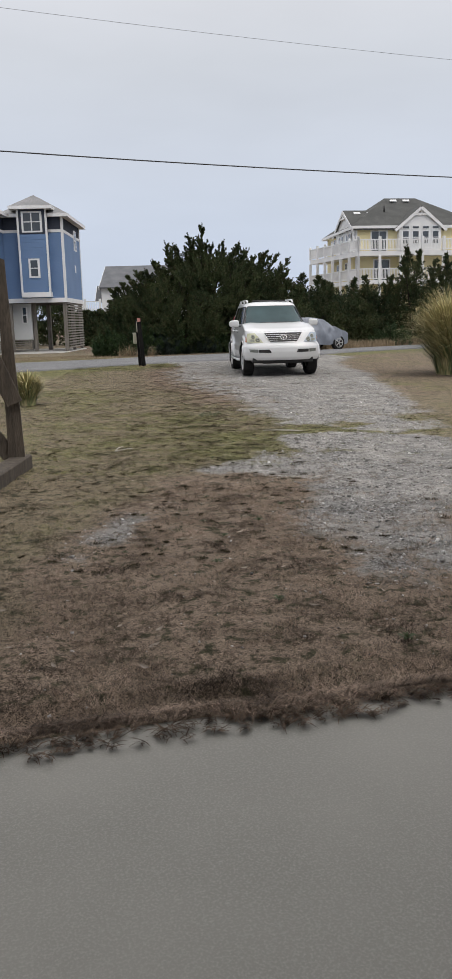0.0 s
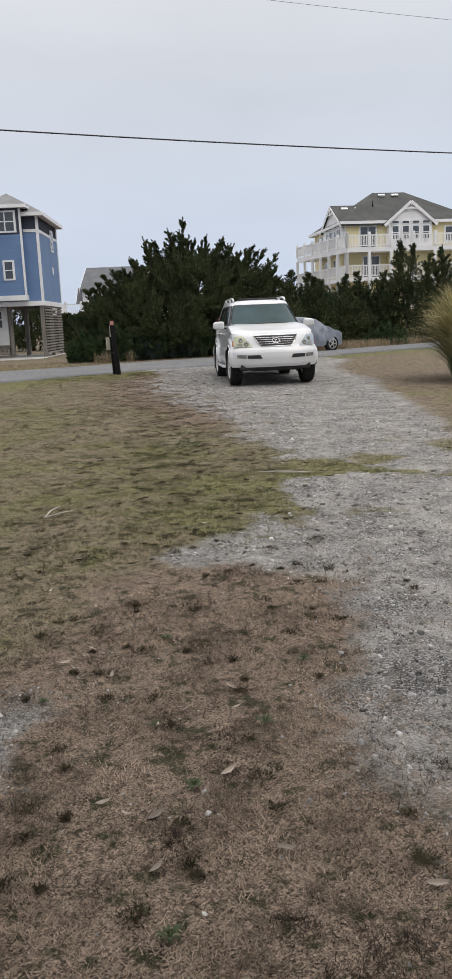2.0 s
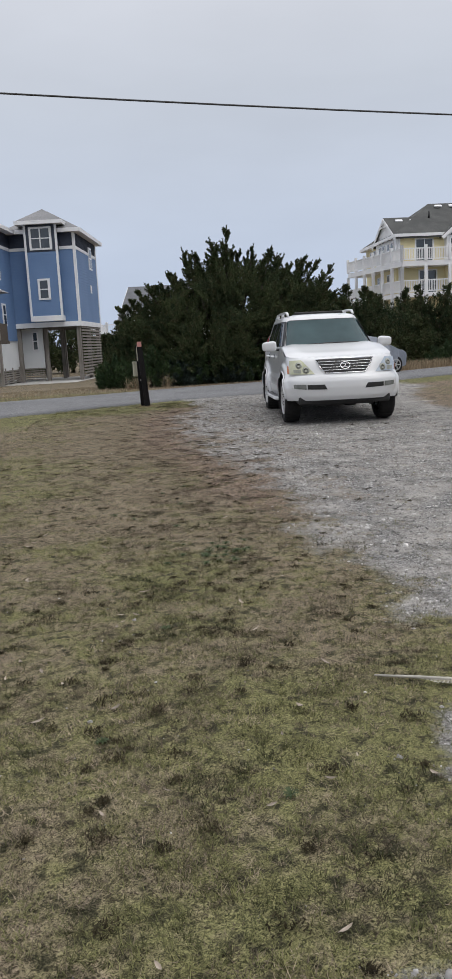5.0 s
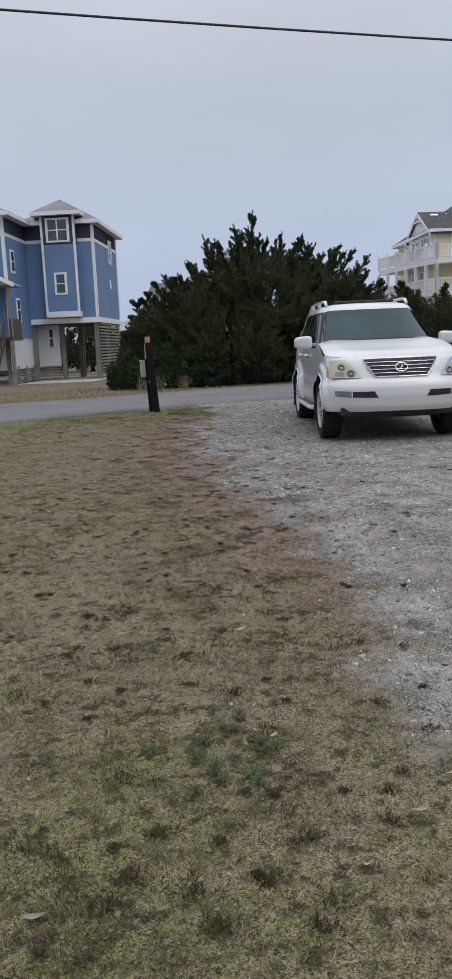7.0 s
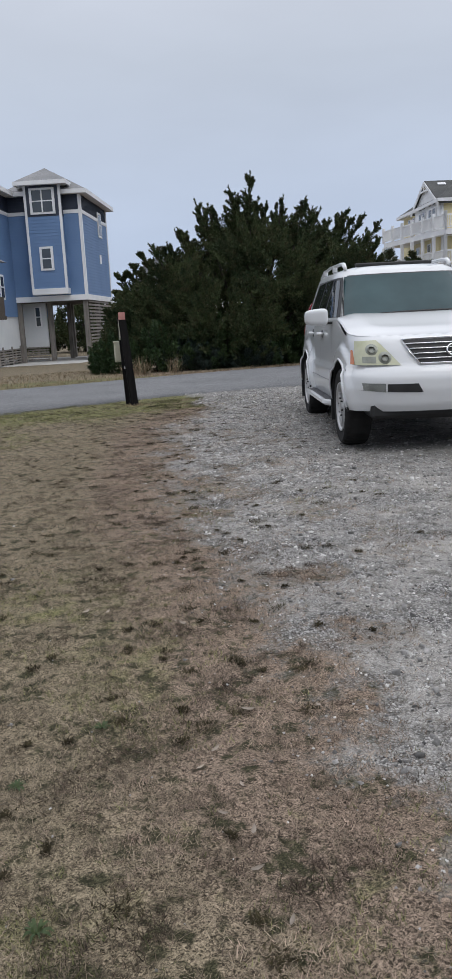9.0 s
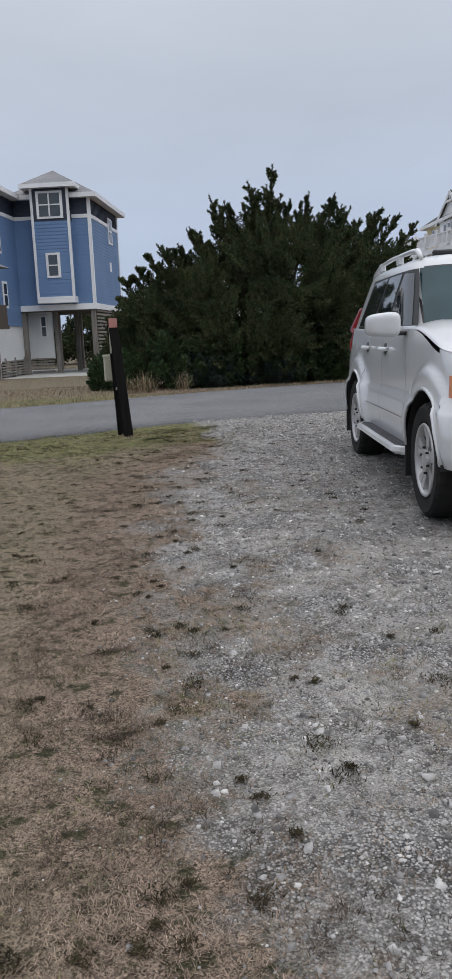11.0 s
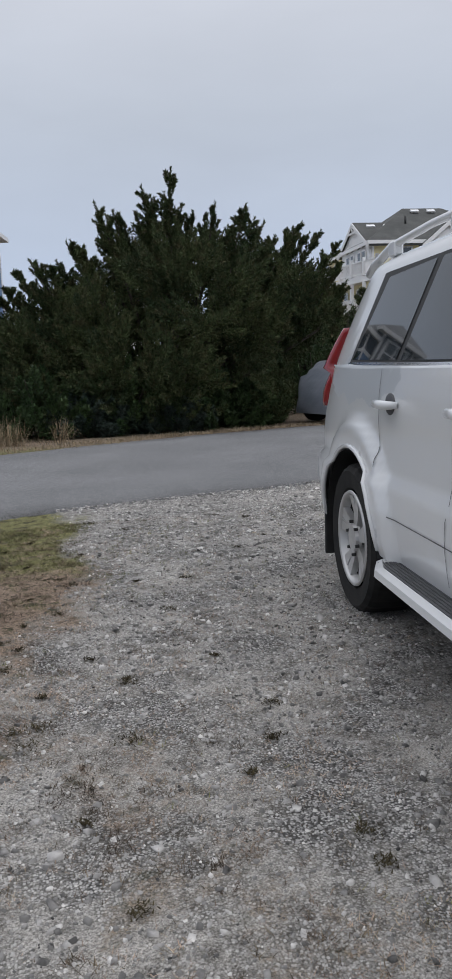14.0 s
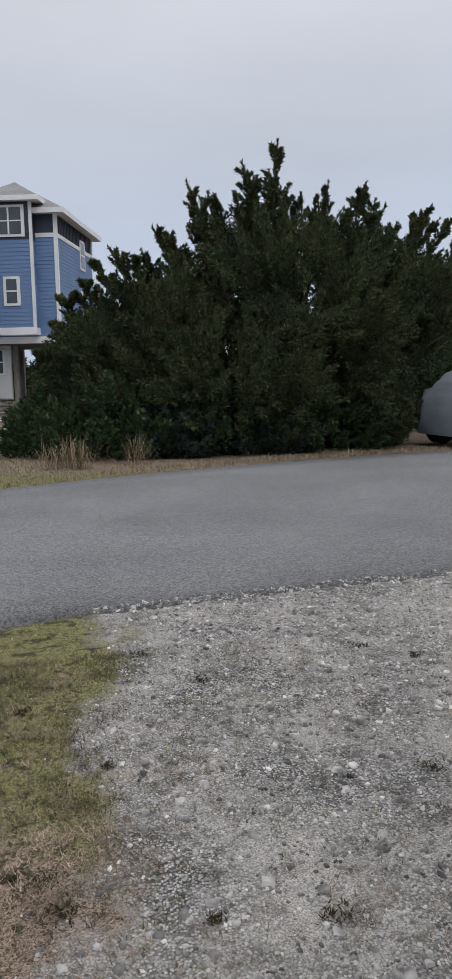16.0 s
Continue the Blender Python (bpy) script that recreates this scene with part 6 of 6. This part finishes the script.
# trees beyond the blue house
for x, y, hw, ht in ((-4.5, 82, 4.0, 5.5), (1.5, 84, 4.0, 5.0), (-11, 85, 4.5, 6.0), (5.2, 78, 2.2, 3.0), (13.5, 62, 3.0, 4.0)):
    g = float(land(x, y))
    build_cedar("cedar_tree", "dark cedar beyond the blue house", x, y, g, hw, hw * 0.7, [x - hw, x - hw * 0.5, x, x + hw * 0.5, x + hw], [g + ht * f for f in (0.4, 0.8, 0.95, 0.8, 0.4)], [(x - hw * 0.3, g + ht), (x + hw * 0.3, g + ht)], 170, 80, 0.26, M_FARCEDAR, 0.2, "cedars behind the house", 0.45)


def blades(base, way, length, width, droop):
    """Bent grass blades of two quads each."""
    n = len(base)
    side = unit(np.cross(way, np.array((0, 0, 1.0))) + 1e-4) * (width * 0.5)[:, None]
    down = np.zeros((n, 3))
    down[:, 2] = -1
    m = base + way * (length * 0.55)[:, None]
    e = base + way * length[:, None] + down * (length * droop)[:, None]
    v = np.stack([base - side, base + side, m - side * 0.8, m + side * 0.8, e], 1).reshape(-1, 3)
    i = np.arange(n)[:, None] * 5
    f = np.concatenate([i + np.array((0, 1, 3)), i + np.array((0, 3, 2)), i + np.array((2, 3, 4))], 1).reshape(-1, 3)
    return v, f


def tall_grass(name, label, xy, n, height, spread, material, lean=0.35, width=0.006, droop=0.25, parent=None):
    c = np.array(xy)
    k = RNG.integers(0, len(c), n)
    p = c[k] + RNG.normal(size=(n, 2)) * spread
    z = land(p[:, 0], p[:, 1])
    a = RNG.random(n) * 2 * math.pi
    l = np.abs(RNG.normal(size=n)) * lean
    way = unit(np.stack([np.cos(a) * l, np.sin(a) * l, np.ones(n)], -1))
    ln = height * (0.45 + 0.65 * RNG.random(n))
    v, f = blades(np.stack([p[:, 0], p[:, 1], z - 0.01], -1), way, ln, np.full(n, width), droop * RNG.random(n))
    ob = array_ob(name, v, f, material, parent)
    if parent is None:
        tagged(ob, label, "grass", kind="stuff")
    return ob


xv = np.arange(12.0, 27.0, 0.22)
tall_grass("verge_grass", "tall dry reddish grass along the far verge", np.stack([xv, road_far(xv) + 1.0 + 0.9 * RNG.random(len(xv))], -1), 9000, 0.50, 0.35, M_DRY, 0.25, 0.014)
tall_grass("verge_grass", "tall dry tuft at the road edge under the cedar", [(3.35, 33.3), (3.6, 33.4), (3.75, 33.2), (4.6, 33.7)], 330, 0.75, 0.10, M_DRY, 0.60, 0.006, 0.75)
xv = np.arange(-8.0, 13.0, 0.2)
tall_grass("verge_grass", "short dry grass fringe beside the road", np.stack([xv, road_far(xv) + 0.25 + 0.5 * RNG.random(len(xv))], -1), 5000, 0.10, 0.24, M_DRY, 0.7, 0.007)
xv = np.concatenate([np.arange(-6.0, 4.5, 0.05)] * 6)
tall_grass("yard_grass", "patchy dry grass on the far yard", np.stack([xv, 31.5 + 8 * RNG.random(len(xv)) + 0.3 * xv], -1), 9000, 0.09, 0.3, M_DRY, 0.9, 0.012)


def build_pampas(x, y, n, height, reach, green):
    s = thing("pampas_grass", pose(x, y, float(land(x, y))), "arching straw-coloured pampas grass clump", "grass clump")
    for nm, cnt, m, hh in (("dry_blades", n, M_PAMPAS, height), ("green_blades", green, M_PAMPASG, height * 0.75)):
        a = RNG.random(cnt) * 2 * math.pi
        r = np.sqrt(RNG.random(cnt)) * reach * 0.30
        out = 0.25 + 0.95 * RNG.random(cnt)
        ln = hh * (0.55 + 0.5 * RNG.random(cnt))
        w = 0.010 + 0.006 * RNG.random(cnt)
        V = []
        c, sn = np.cos(a), np.sin(a)
        for t in (0, 0.25, 0.5, 0.75, 1.0):
            rad = r + reach * out * t ** 1.5 * 0.75
            z = ln * (1.55 * t - (0.55 + 0.35 * out) * t * t)
            cx_, cy_ = c * rad, sn * rad
            ww = w * (1 - 0.8 * t)
            V.append(np.stack([cx_ - sn * ww, cy_ + c * ww, z], -1))
            V.append(np.stack([cx_ + sn * ww, cy_ - c * ww, z], -1))
        V = np.stack(V, 1).reshape(-1, 3)
        i = np.arange(cnt)[:, None] * 10
        f = np.concatenate([i + np.array((2 * q, 2 * q + 1, 2 * q + 3, 2 * q + 2)) for q in range(4)], 1).reshape(-1, 4)
        array_ob(nm, V, f, m, s)
    return s


build_pampas(9.75, 17.6, 3200, 2.25, 1.55, 900)
build_pampas(-0.25, 14.4, 700, 0.70, 0.42, 200)
build_shrub(10.6, 17.9, 0.8, 1.6, M_FARCEDAR, "shrub", "dark twiggy bush behind the pampas grass", 40, 90, 0.07, "")


# ---- turf, stones and litter ----
def path_x(y):
    return 0.19 * y


def scatter(n, weight, y0=2.30, y1=25.0, spread=0.85, far=3.6):
    """Places beside the walk, thicker near it, kept in proportion to weight(x, y)."""
    out, got = [], 0
    while got < n:
        m = n * 2
        y = y0 + (y1 - y0) * RNG.random(m)
        s = np.where(RNG.random(m) < 0.62, RNG.normal(size=m) * spread, (RNG.random(m) * 2 - 1) * far)
        x = path_x(y) + s
        ok = (RNG.random(m) < weight(x, y)) & (y < road_near(x) - 0.02)
        out.append(np.stack([x[ok], y[ok]], -1))
        got += ok.sum()
    return np.concatenate(out)[:n]


M_STRAWB = mat("straw_blades", (0.045, 0.034, 0.022), (0.30, 0.246, 0.178), 3, 0.85, 20, 0.0, per=0.75, island=True, spec=0.2)
M_REDB = mat("russet_blades", (0.045, 0.031, 0.023), (0.34, 0.258, 0.200), 3, 0.85, 20, 0.0, per=0.75, island=True, spec=0.2)
M_GREENB = mat("green_blades", (0.040, 0.046, 0.016), (0.205, 0.20, 0.085), 3, 0.75, 20, 0.0, per=0.7, island=True, spec=0.2)
M_MOSS = mat("dark_tufts", (0.026, 0.021, 0.012), (0.060, 0.050, 0.028), 5, 0.9, 20, 0.0, per=0.5, island=True, spec=0.1)


def shards(base, way, length, width):
    """Short dead blades, one bent-over triangle each."""
    n = len(base)
    side = unit(np.cross(way, np.array((0, 0, 1.0))) + 1e-4) * (width * 0.5)[:, None]
    v = np.stack([base - side, base + side, base + way * length[:, None]], 1).reshape(-1, 3)
    return v, np.arange(3 * n).reshape(n, 3)


def turf(name, label, n, weight, material, height, lean, width):
    # blades stand in small tufts
    k = 7
    c = scatter(n // k + 1, weight)
    p = np.repeat(c, k, 0)[:n] + RNG.normal(size=(n, 2)) * 0.011
    x, y = p[:, 0], p[:, 1]
    a = RNG.random(n) * 2 * math.pi
    l = lean * (0.4 + RNG.random(n))
    way = unit(np.stack([np.cos(a) * l, np.sin(a) * l, np.ones(n)], -1))
    ln = height * (0.4 + 0.9 * RNG.random(n) ** 1.5)
    d = np.abs(x - path_x(y))
    w = width * (1 + 0.45 * np.clip(d - 0.9, 0, 3))
    z = land(x, y) + relief(x, y) - 0.002
    v, f = shards(np.stack([x, y, z], -1), way, ln, w)
    return tagged(array_ob(name, v, f, material), label, "grass", kind="stuff")


def clump(x, y):
    return 0.06 + 0.94 * smooth01(0.5 + 1.6 * fbm(x, y, 5.0, 51) + 1.0 * fbm(x, y, 16.0, 52, 2))


turf("turf", "dead straw-coloured matted turf", 340000, lambda x, y: (1 - 0.9 * gravel_at(x, y)) * (1 - 0.75 * green_at(x, y)) * (1 - 0.7 * red_at(x, y)) * clump(x, y), M_STRAWB, 0.027, 2.0, 0.0030)
turf("turf", "dead russet-brown matted turf", 260000, lambda x, y: (1 - 0.80 * gravel_at(x, y)) * red_at(x, y) * clump(x, y), M_REDB, 0.026, 2.2, 0.0030)
turf("turf", "green shoots in the winter turf", 150000, lambda x, y: (1 - 0.95 * gravel_at(x, y)) * green_at(x, y) * clump(y, x), M_GREENB, 0.027, 1.3, 0.0030)


def slab_fringe():
    """Thatch hanging over the slab's edge in ragged clumps."""
    n = 24000
    x = -1.2 + 3.6 * RNG.random(n)
    reach = 0.02 + 0.06 * smooth01(0.45 + 1.5 * fbm(x, x * 0, 2.2, 61)) + 0.13 * np.clip(fbm(x, x * 0, 7.0, 62), -0.1, 1)
    y = 2.33 - reach * RNG.random(n) ** 1.4 + 0.05 * RNG.random(n)
    a = -math.pi / 2 + RNG.normal(size=n) * 1.1
    way = unit(np.stack([np.cos(a) * 1.5, np.sin(a) * 1.5, 0.3 + RNG.random(n)], -1))
    v, f = blades(np.stack([x, y, 0.098 + 0.012 * RNG.random(n)], -1), way, 0.02 + 0.045 * RNG.random(n) ** 2, np.full(n, 0.0034), 0.6 * RNG.random(n))
    tagged(array_ob("edge_thatch", v, f, M_REDB), "ragged dead thatch creeping over the slab edge", "grass", kind="stuff")


slab_fringe()


def edge_sprigs():
    """Curled runners of dead grass lying out over the slab."""
    m, k = 330, 13
    cx = -1.2 + 3.6 * RNG.random(m)
    cy = 2.30 - 0.10 * RNG.random(m) ** 2 - 0.09 * np.clip(fbm(cx, cx * 0, 4.0, 64), 0, 1)
    x, y = np.repeat(cx, k), np.repeat(cy, k)
    n = m * k
    a = np.repeat(-math.pi / 2 + RNG.normal(size=m) * 0.9, k) + RNG.normal(size=n) * 0.7
    way = unit(np.stack([np.cos(a), np.sin(a), 0.25 + 0.5 * RNG.random(n)], -1))
    z = 0.098 + 0.010 * RNG.random(n)
    v, f = blades(np.stack([x + RNG.normal(size=n) * 0.008, y + RNG.normal(size=n) * 0.008, z], -1), way, 0.02 + 0.05 * RNG.random(n) ** 1.5, np.full(n, 0.0045), 0.35 * RNG.random(n))
    tagged(array_ob("edge_runners", v, f, M_RUNNER), "curled brown grass runners lying over the slab edge", "grass", kind="stuff")


M_RUNNER = mat("brown_runners", (0.040, 0.027, 0.019), (0.16, 0.115, 0.085), 9, 0.9, 30, 0.0, per=0.5, island=True, spec=0.1)
edge_sprigs()


def build_tufts():
    c = scatter(650, lambda x, y: 0.10 + 0.60 * (1 - gravel_at(x, y)) + 0.30 * np.exp(-((gravel_at(x, y) - 0.45) / 0.3) ** 2), 4.0, 25.0, 0.9, 3.0)
    k = np.repeat(np.arange(len(c)), 75)
    n = len(k)
    sz = (0.008 + 0.022 * RNG.random(len(c)) ** 1.5)[k]
    p = c[k] + RNG.normal(size=(n, 2)) * sz[:, None]
    a = RNG.random(n) * 2 * math.pi
    way = unit(np.stack([np.cos(a) * 1.6, np.sin(a) * 1.6, np.ones(n)], -1))
    z = land(p[:, 0], p[:, 1]) + relief(p[:, 0], p[:, 1])
    v, f = shards(np.stack([p[:, 0], p[:, 1], z + 0.006], -1), way, 0.010 + 0.25 * sz, np.full(n, 0.0055))
    tagged(array_ob("dark_tufts", v, f, M_MOSS), "small dark tufts in turf and gravel", "grass", kind="stuff")


build_tufts()


def build_stones():
    n = 84000
    p = scatter(n, lambda x, y: np.clip(gravel_at(x, y) ** 1.3 + 0.05 * worn_at(x, y), 0.012, 1), 2.5, 27.0, 1.2, 3.8)
    base = np.array([(-1, -1, -1), (1, -1, -1), (1, 1, -1), (-1, 1, -1), (-1, -1, 1), (1, -1, 1), (1, 1, 1), (-1, 1, 1)], float)
    quads = np.array([(4, 5, 6, 7), (0, 1, 5, 4), (1, 2, 6, 5), (2, 3, 7, 6), (3, 0, 4, 7)])
    s = 0.0031 + 0.0050 * RNG.random(n) ** 2.6 + 0.012 * RNG.random(n) ** 22
    s = s * (0.55 + 0.45 * gravel_at(p[:, 0], p[:, 1]))
    v = base[None] * (0.62 + 0.5 * RNG.random((n, 8, 1))) * (0.7 + 0.6 * RNG.random((n, 1, 3))) + RNG.normal(size=(n, 8, 3)) * 0.16
    v[:, 4:, :2] *= 0.60 + 0.35 * RNG.random((n, 1, 1))
    v *= s[:, None, None]
    v[..., 2] *= 0.62
    a = RNG.random(n) * 2 * math.pi
    c, sn = np.cos(a)[:, None], np.sin(a)[:, None]
    tilt = RNG.normal(size=(n, 1)) * 0.3
    X, Y, Z = v[..., 0], v[..., 1], v[..., 2]
    Z2 = Z + X * tilt
    V = np.stack([X * c - Y * sn + p[:, :1], X * sn + Y * c + p[:, 1:], Z2], -1)
    x, y = p[:, 0], p[:, 1]
    z = land(x, y) + relief(x, y) + s * 0.05
    V[..., 2] += z[:, None]
    f = (np.arange(n)[:, None, None] * 8 + quads[None]).reshape(-1, 4)
    tagged(array_ob("gravel", V.reshape(-1, 3), f, M_STONE), "grey crushed stone gravel of the drive", "gravel", kind="stuff")


build_stones()


# ---- small litter and weeds ----
M_WEED = mat("weed_leaves", (0.030, 0.050, 0.015), (0.062, 0.085, 0.030), 12, 0.6, 60, 0.1, spec=0.3)
M_LEAF = mat("dead_leaf", (0.22, 0.18, 0.14), (0.42, 0.36, 0.30), 14, 0.8, 80, 0.1, per=0.4)
M_FROND = mat("bleached_frond", (0.36, 0.34, 0.30), (0.50, 0.47, 0.42), 14, 0.8, 80, 0.2)


def ground_z(x, y):
    return float(land(x, y) + relief(np.array(float(x)), np.array(float(y))))


def build_weed(r, n):
    w = thing("weed", pose(0, 0, 0), "small green rosette weed in dead turf", "weed", "rosette weeds in the turf")
    for k in range(n):
        a = 2 * math.pi * k / n + random.uniform(-0.3, 0.3)
        l = r * random.uniform(0.45, 0.8)
        V = []
        for t, wd, z in ((0.05, 0.04, 0.2), (0.4, 0.10, 0.6), (0.75, 0.09, 0.7), (1.0, 0.01, 0.45)):
            for q in (-1, 1):
                V.append((l * t * math.cos(a) - q * wd * l * math.sin(a), l * t * math.sin(a) + q * wd * l * math.cos(a), z * r * 0.6))
        mesh_ob("leaf", V, grid_faces(4, 2), M_WEED, w)
    return w


def place(ob, x, y, turn=0.0, size=1.0):
    ob.matrix_world = pose(x, y, ground_z(x, y), 0, 0, turn) @ Matrix.Scale(size, 4)


weed = build_weed(0.046, 15)
place(weed, 1.03, 4.62, 20)
for x, y, s in ((0.86, 4.05, 1.0), (1.33, 4.9, 1.1), (0.62, 5.3, 0.8), (1.15, 5.75, 0.9), (0.98, 5.0, 0.8), (1.62, 5.35, 1.0), (1.0, 3.35, 1.1), (1.35, 2.75, 1.3), (0.4, 4.4, 0.7), (2.05, 8.6, 1.0), (1.5, 9.1, 0.9), (1.85, 10.2, 1.0), (2.2, 12.5, 1.1), (1.9, 12.9, 1.0), (2.35, 13.4, 1.2), (2.0, 11.4, 1.0), (1.6, 7.6, 0.9), (2.5, 14.3, 1.0), (2.25, 14.0, 1.0), (1.75, 13.1, 1.1)):
    copy_thing(weed, pose(x, y, ground_z(x, y), 0, 0, random.uniform(0, 360)) @ Matrix.Scale(s, 4))


for k in range(26):
    x, y = 2.36 + random.gauss(0, 0.10), 11.62 + random.gauss(0, 0.13)
    copy_thing(weed, pose(x, y, ground_z(x, y), 0, 0, random.uniform(0, 360)) @ Matrix.Scale(random.uniform(0.7, 1.4), 4))


def build_leaf():
    V, F = [], []
    for i, (t, w) in enumerate(((-1, 0.05), (-0.6, 0.5), (0, 0.72), (0.55, 0.5), (1, 0.03))):
        V += [(t * 0.032, -w * 0.014, 0.004 + 0.006 * t * t), (t * 0.032, 0, 0.002 + 0.006 * t * t), (t * 0.032, w * 0.014, 0.005 + 0.006 * t * t)]
    ob = mesh_ob("fallen_leaf", V, grid_faces(5, 3), M_LEAF)
    return tagged(ob, "curled pale dead leaf lying on the turf", "leaf", "fallen leaves")


leaf = build_leaf()
place(leaf, 0.9, 4.5, 40)
spots = scatter(240, lambda x, y: 1 - 0.6 * gravel_at(x, y), 2.6, 16.0, 0.9, 2.0)
for x, y in spots:
    copy_thing(leaf, pose(x, y, ground_z(x, y) + 0.012, random.uniform(-15, 15), random.uniform(-15, 15), random.uniform(0, 360)) @ Matrix.Scale(random.uniform(0.3, 0.95), 4))


def build_frond():
    f = thing("frond", pose(2.80, 9.22, ground_z(2.8, 9.22) + 0.02, 0, 0, -25) @ Matrix.Scale(0.6, 4), "bleached dry palm frond lying on gravel", "frond")
    tube("stalk", M_FROND, f, [(-0.38, 0.02, 0.0), (-0.1, 0.0, 0.012), (0.2, 0.0, 0.012), (0.36, -0.02, 0.0)], [0.006, 0.012, 0.010, 0.004], 6)
    for k in range(14):
        t = -0.12 + 0.034 * k
        for q in (-1, 1):
            V = [(t, 0, 0.012), (t + 0.02, 0, 0.012), (t + 0.16, q * 0.055, 0.004), (t + 0.15, q * 0.045, 0.006)]
            mesh_ob("leaflet", V, [(0, 1, 2, 3)], M_FROND, f)


build_frond()


def build_stick(x, y, a, l, bend):
    s = thing("stick", pose(x, y, ground_z(x, y) + 0.02, 0, 0, a), "thin bare dry stick lying on the grass", "stick", "dry sticks")
    tube("twig", M_FROND, s, [(0, 0, 0), (l * 0.5, bend, 0.01), (l, 0, 0.0)], [0.006, 0.005, 0.003], 6)
    tube("twig", M_FROND, s, [(0, 0, 0), (l * 0.35, -l * 0.25, 0.006), (l * 0.6, -l * 0.42, 0.0)], [0.005, 0.004, 0.002], 6)


build_stick(0.70, 8.25, 70, 0.34, 0.01)


tall_grass("post_litter", "dead grass and litter round the post's foot", [(3.10, 24.50), (3.02, 24.62), (3.2, 24.6)], 500, 0.05, 0.11, M_DRY, 1.6, 0.006)
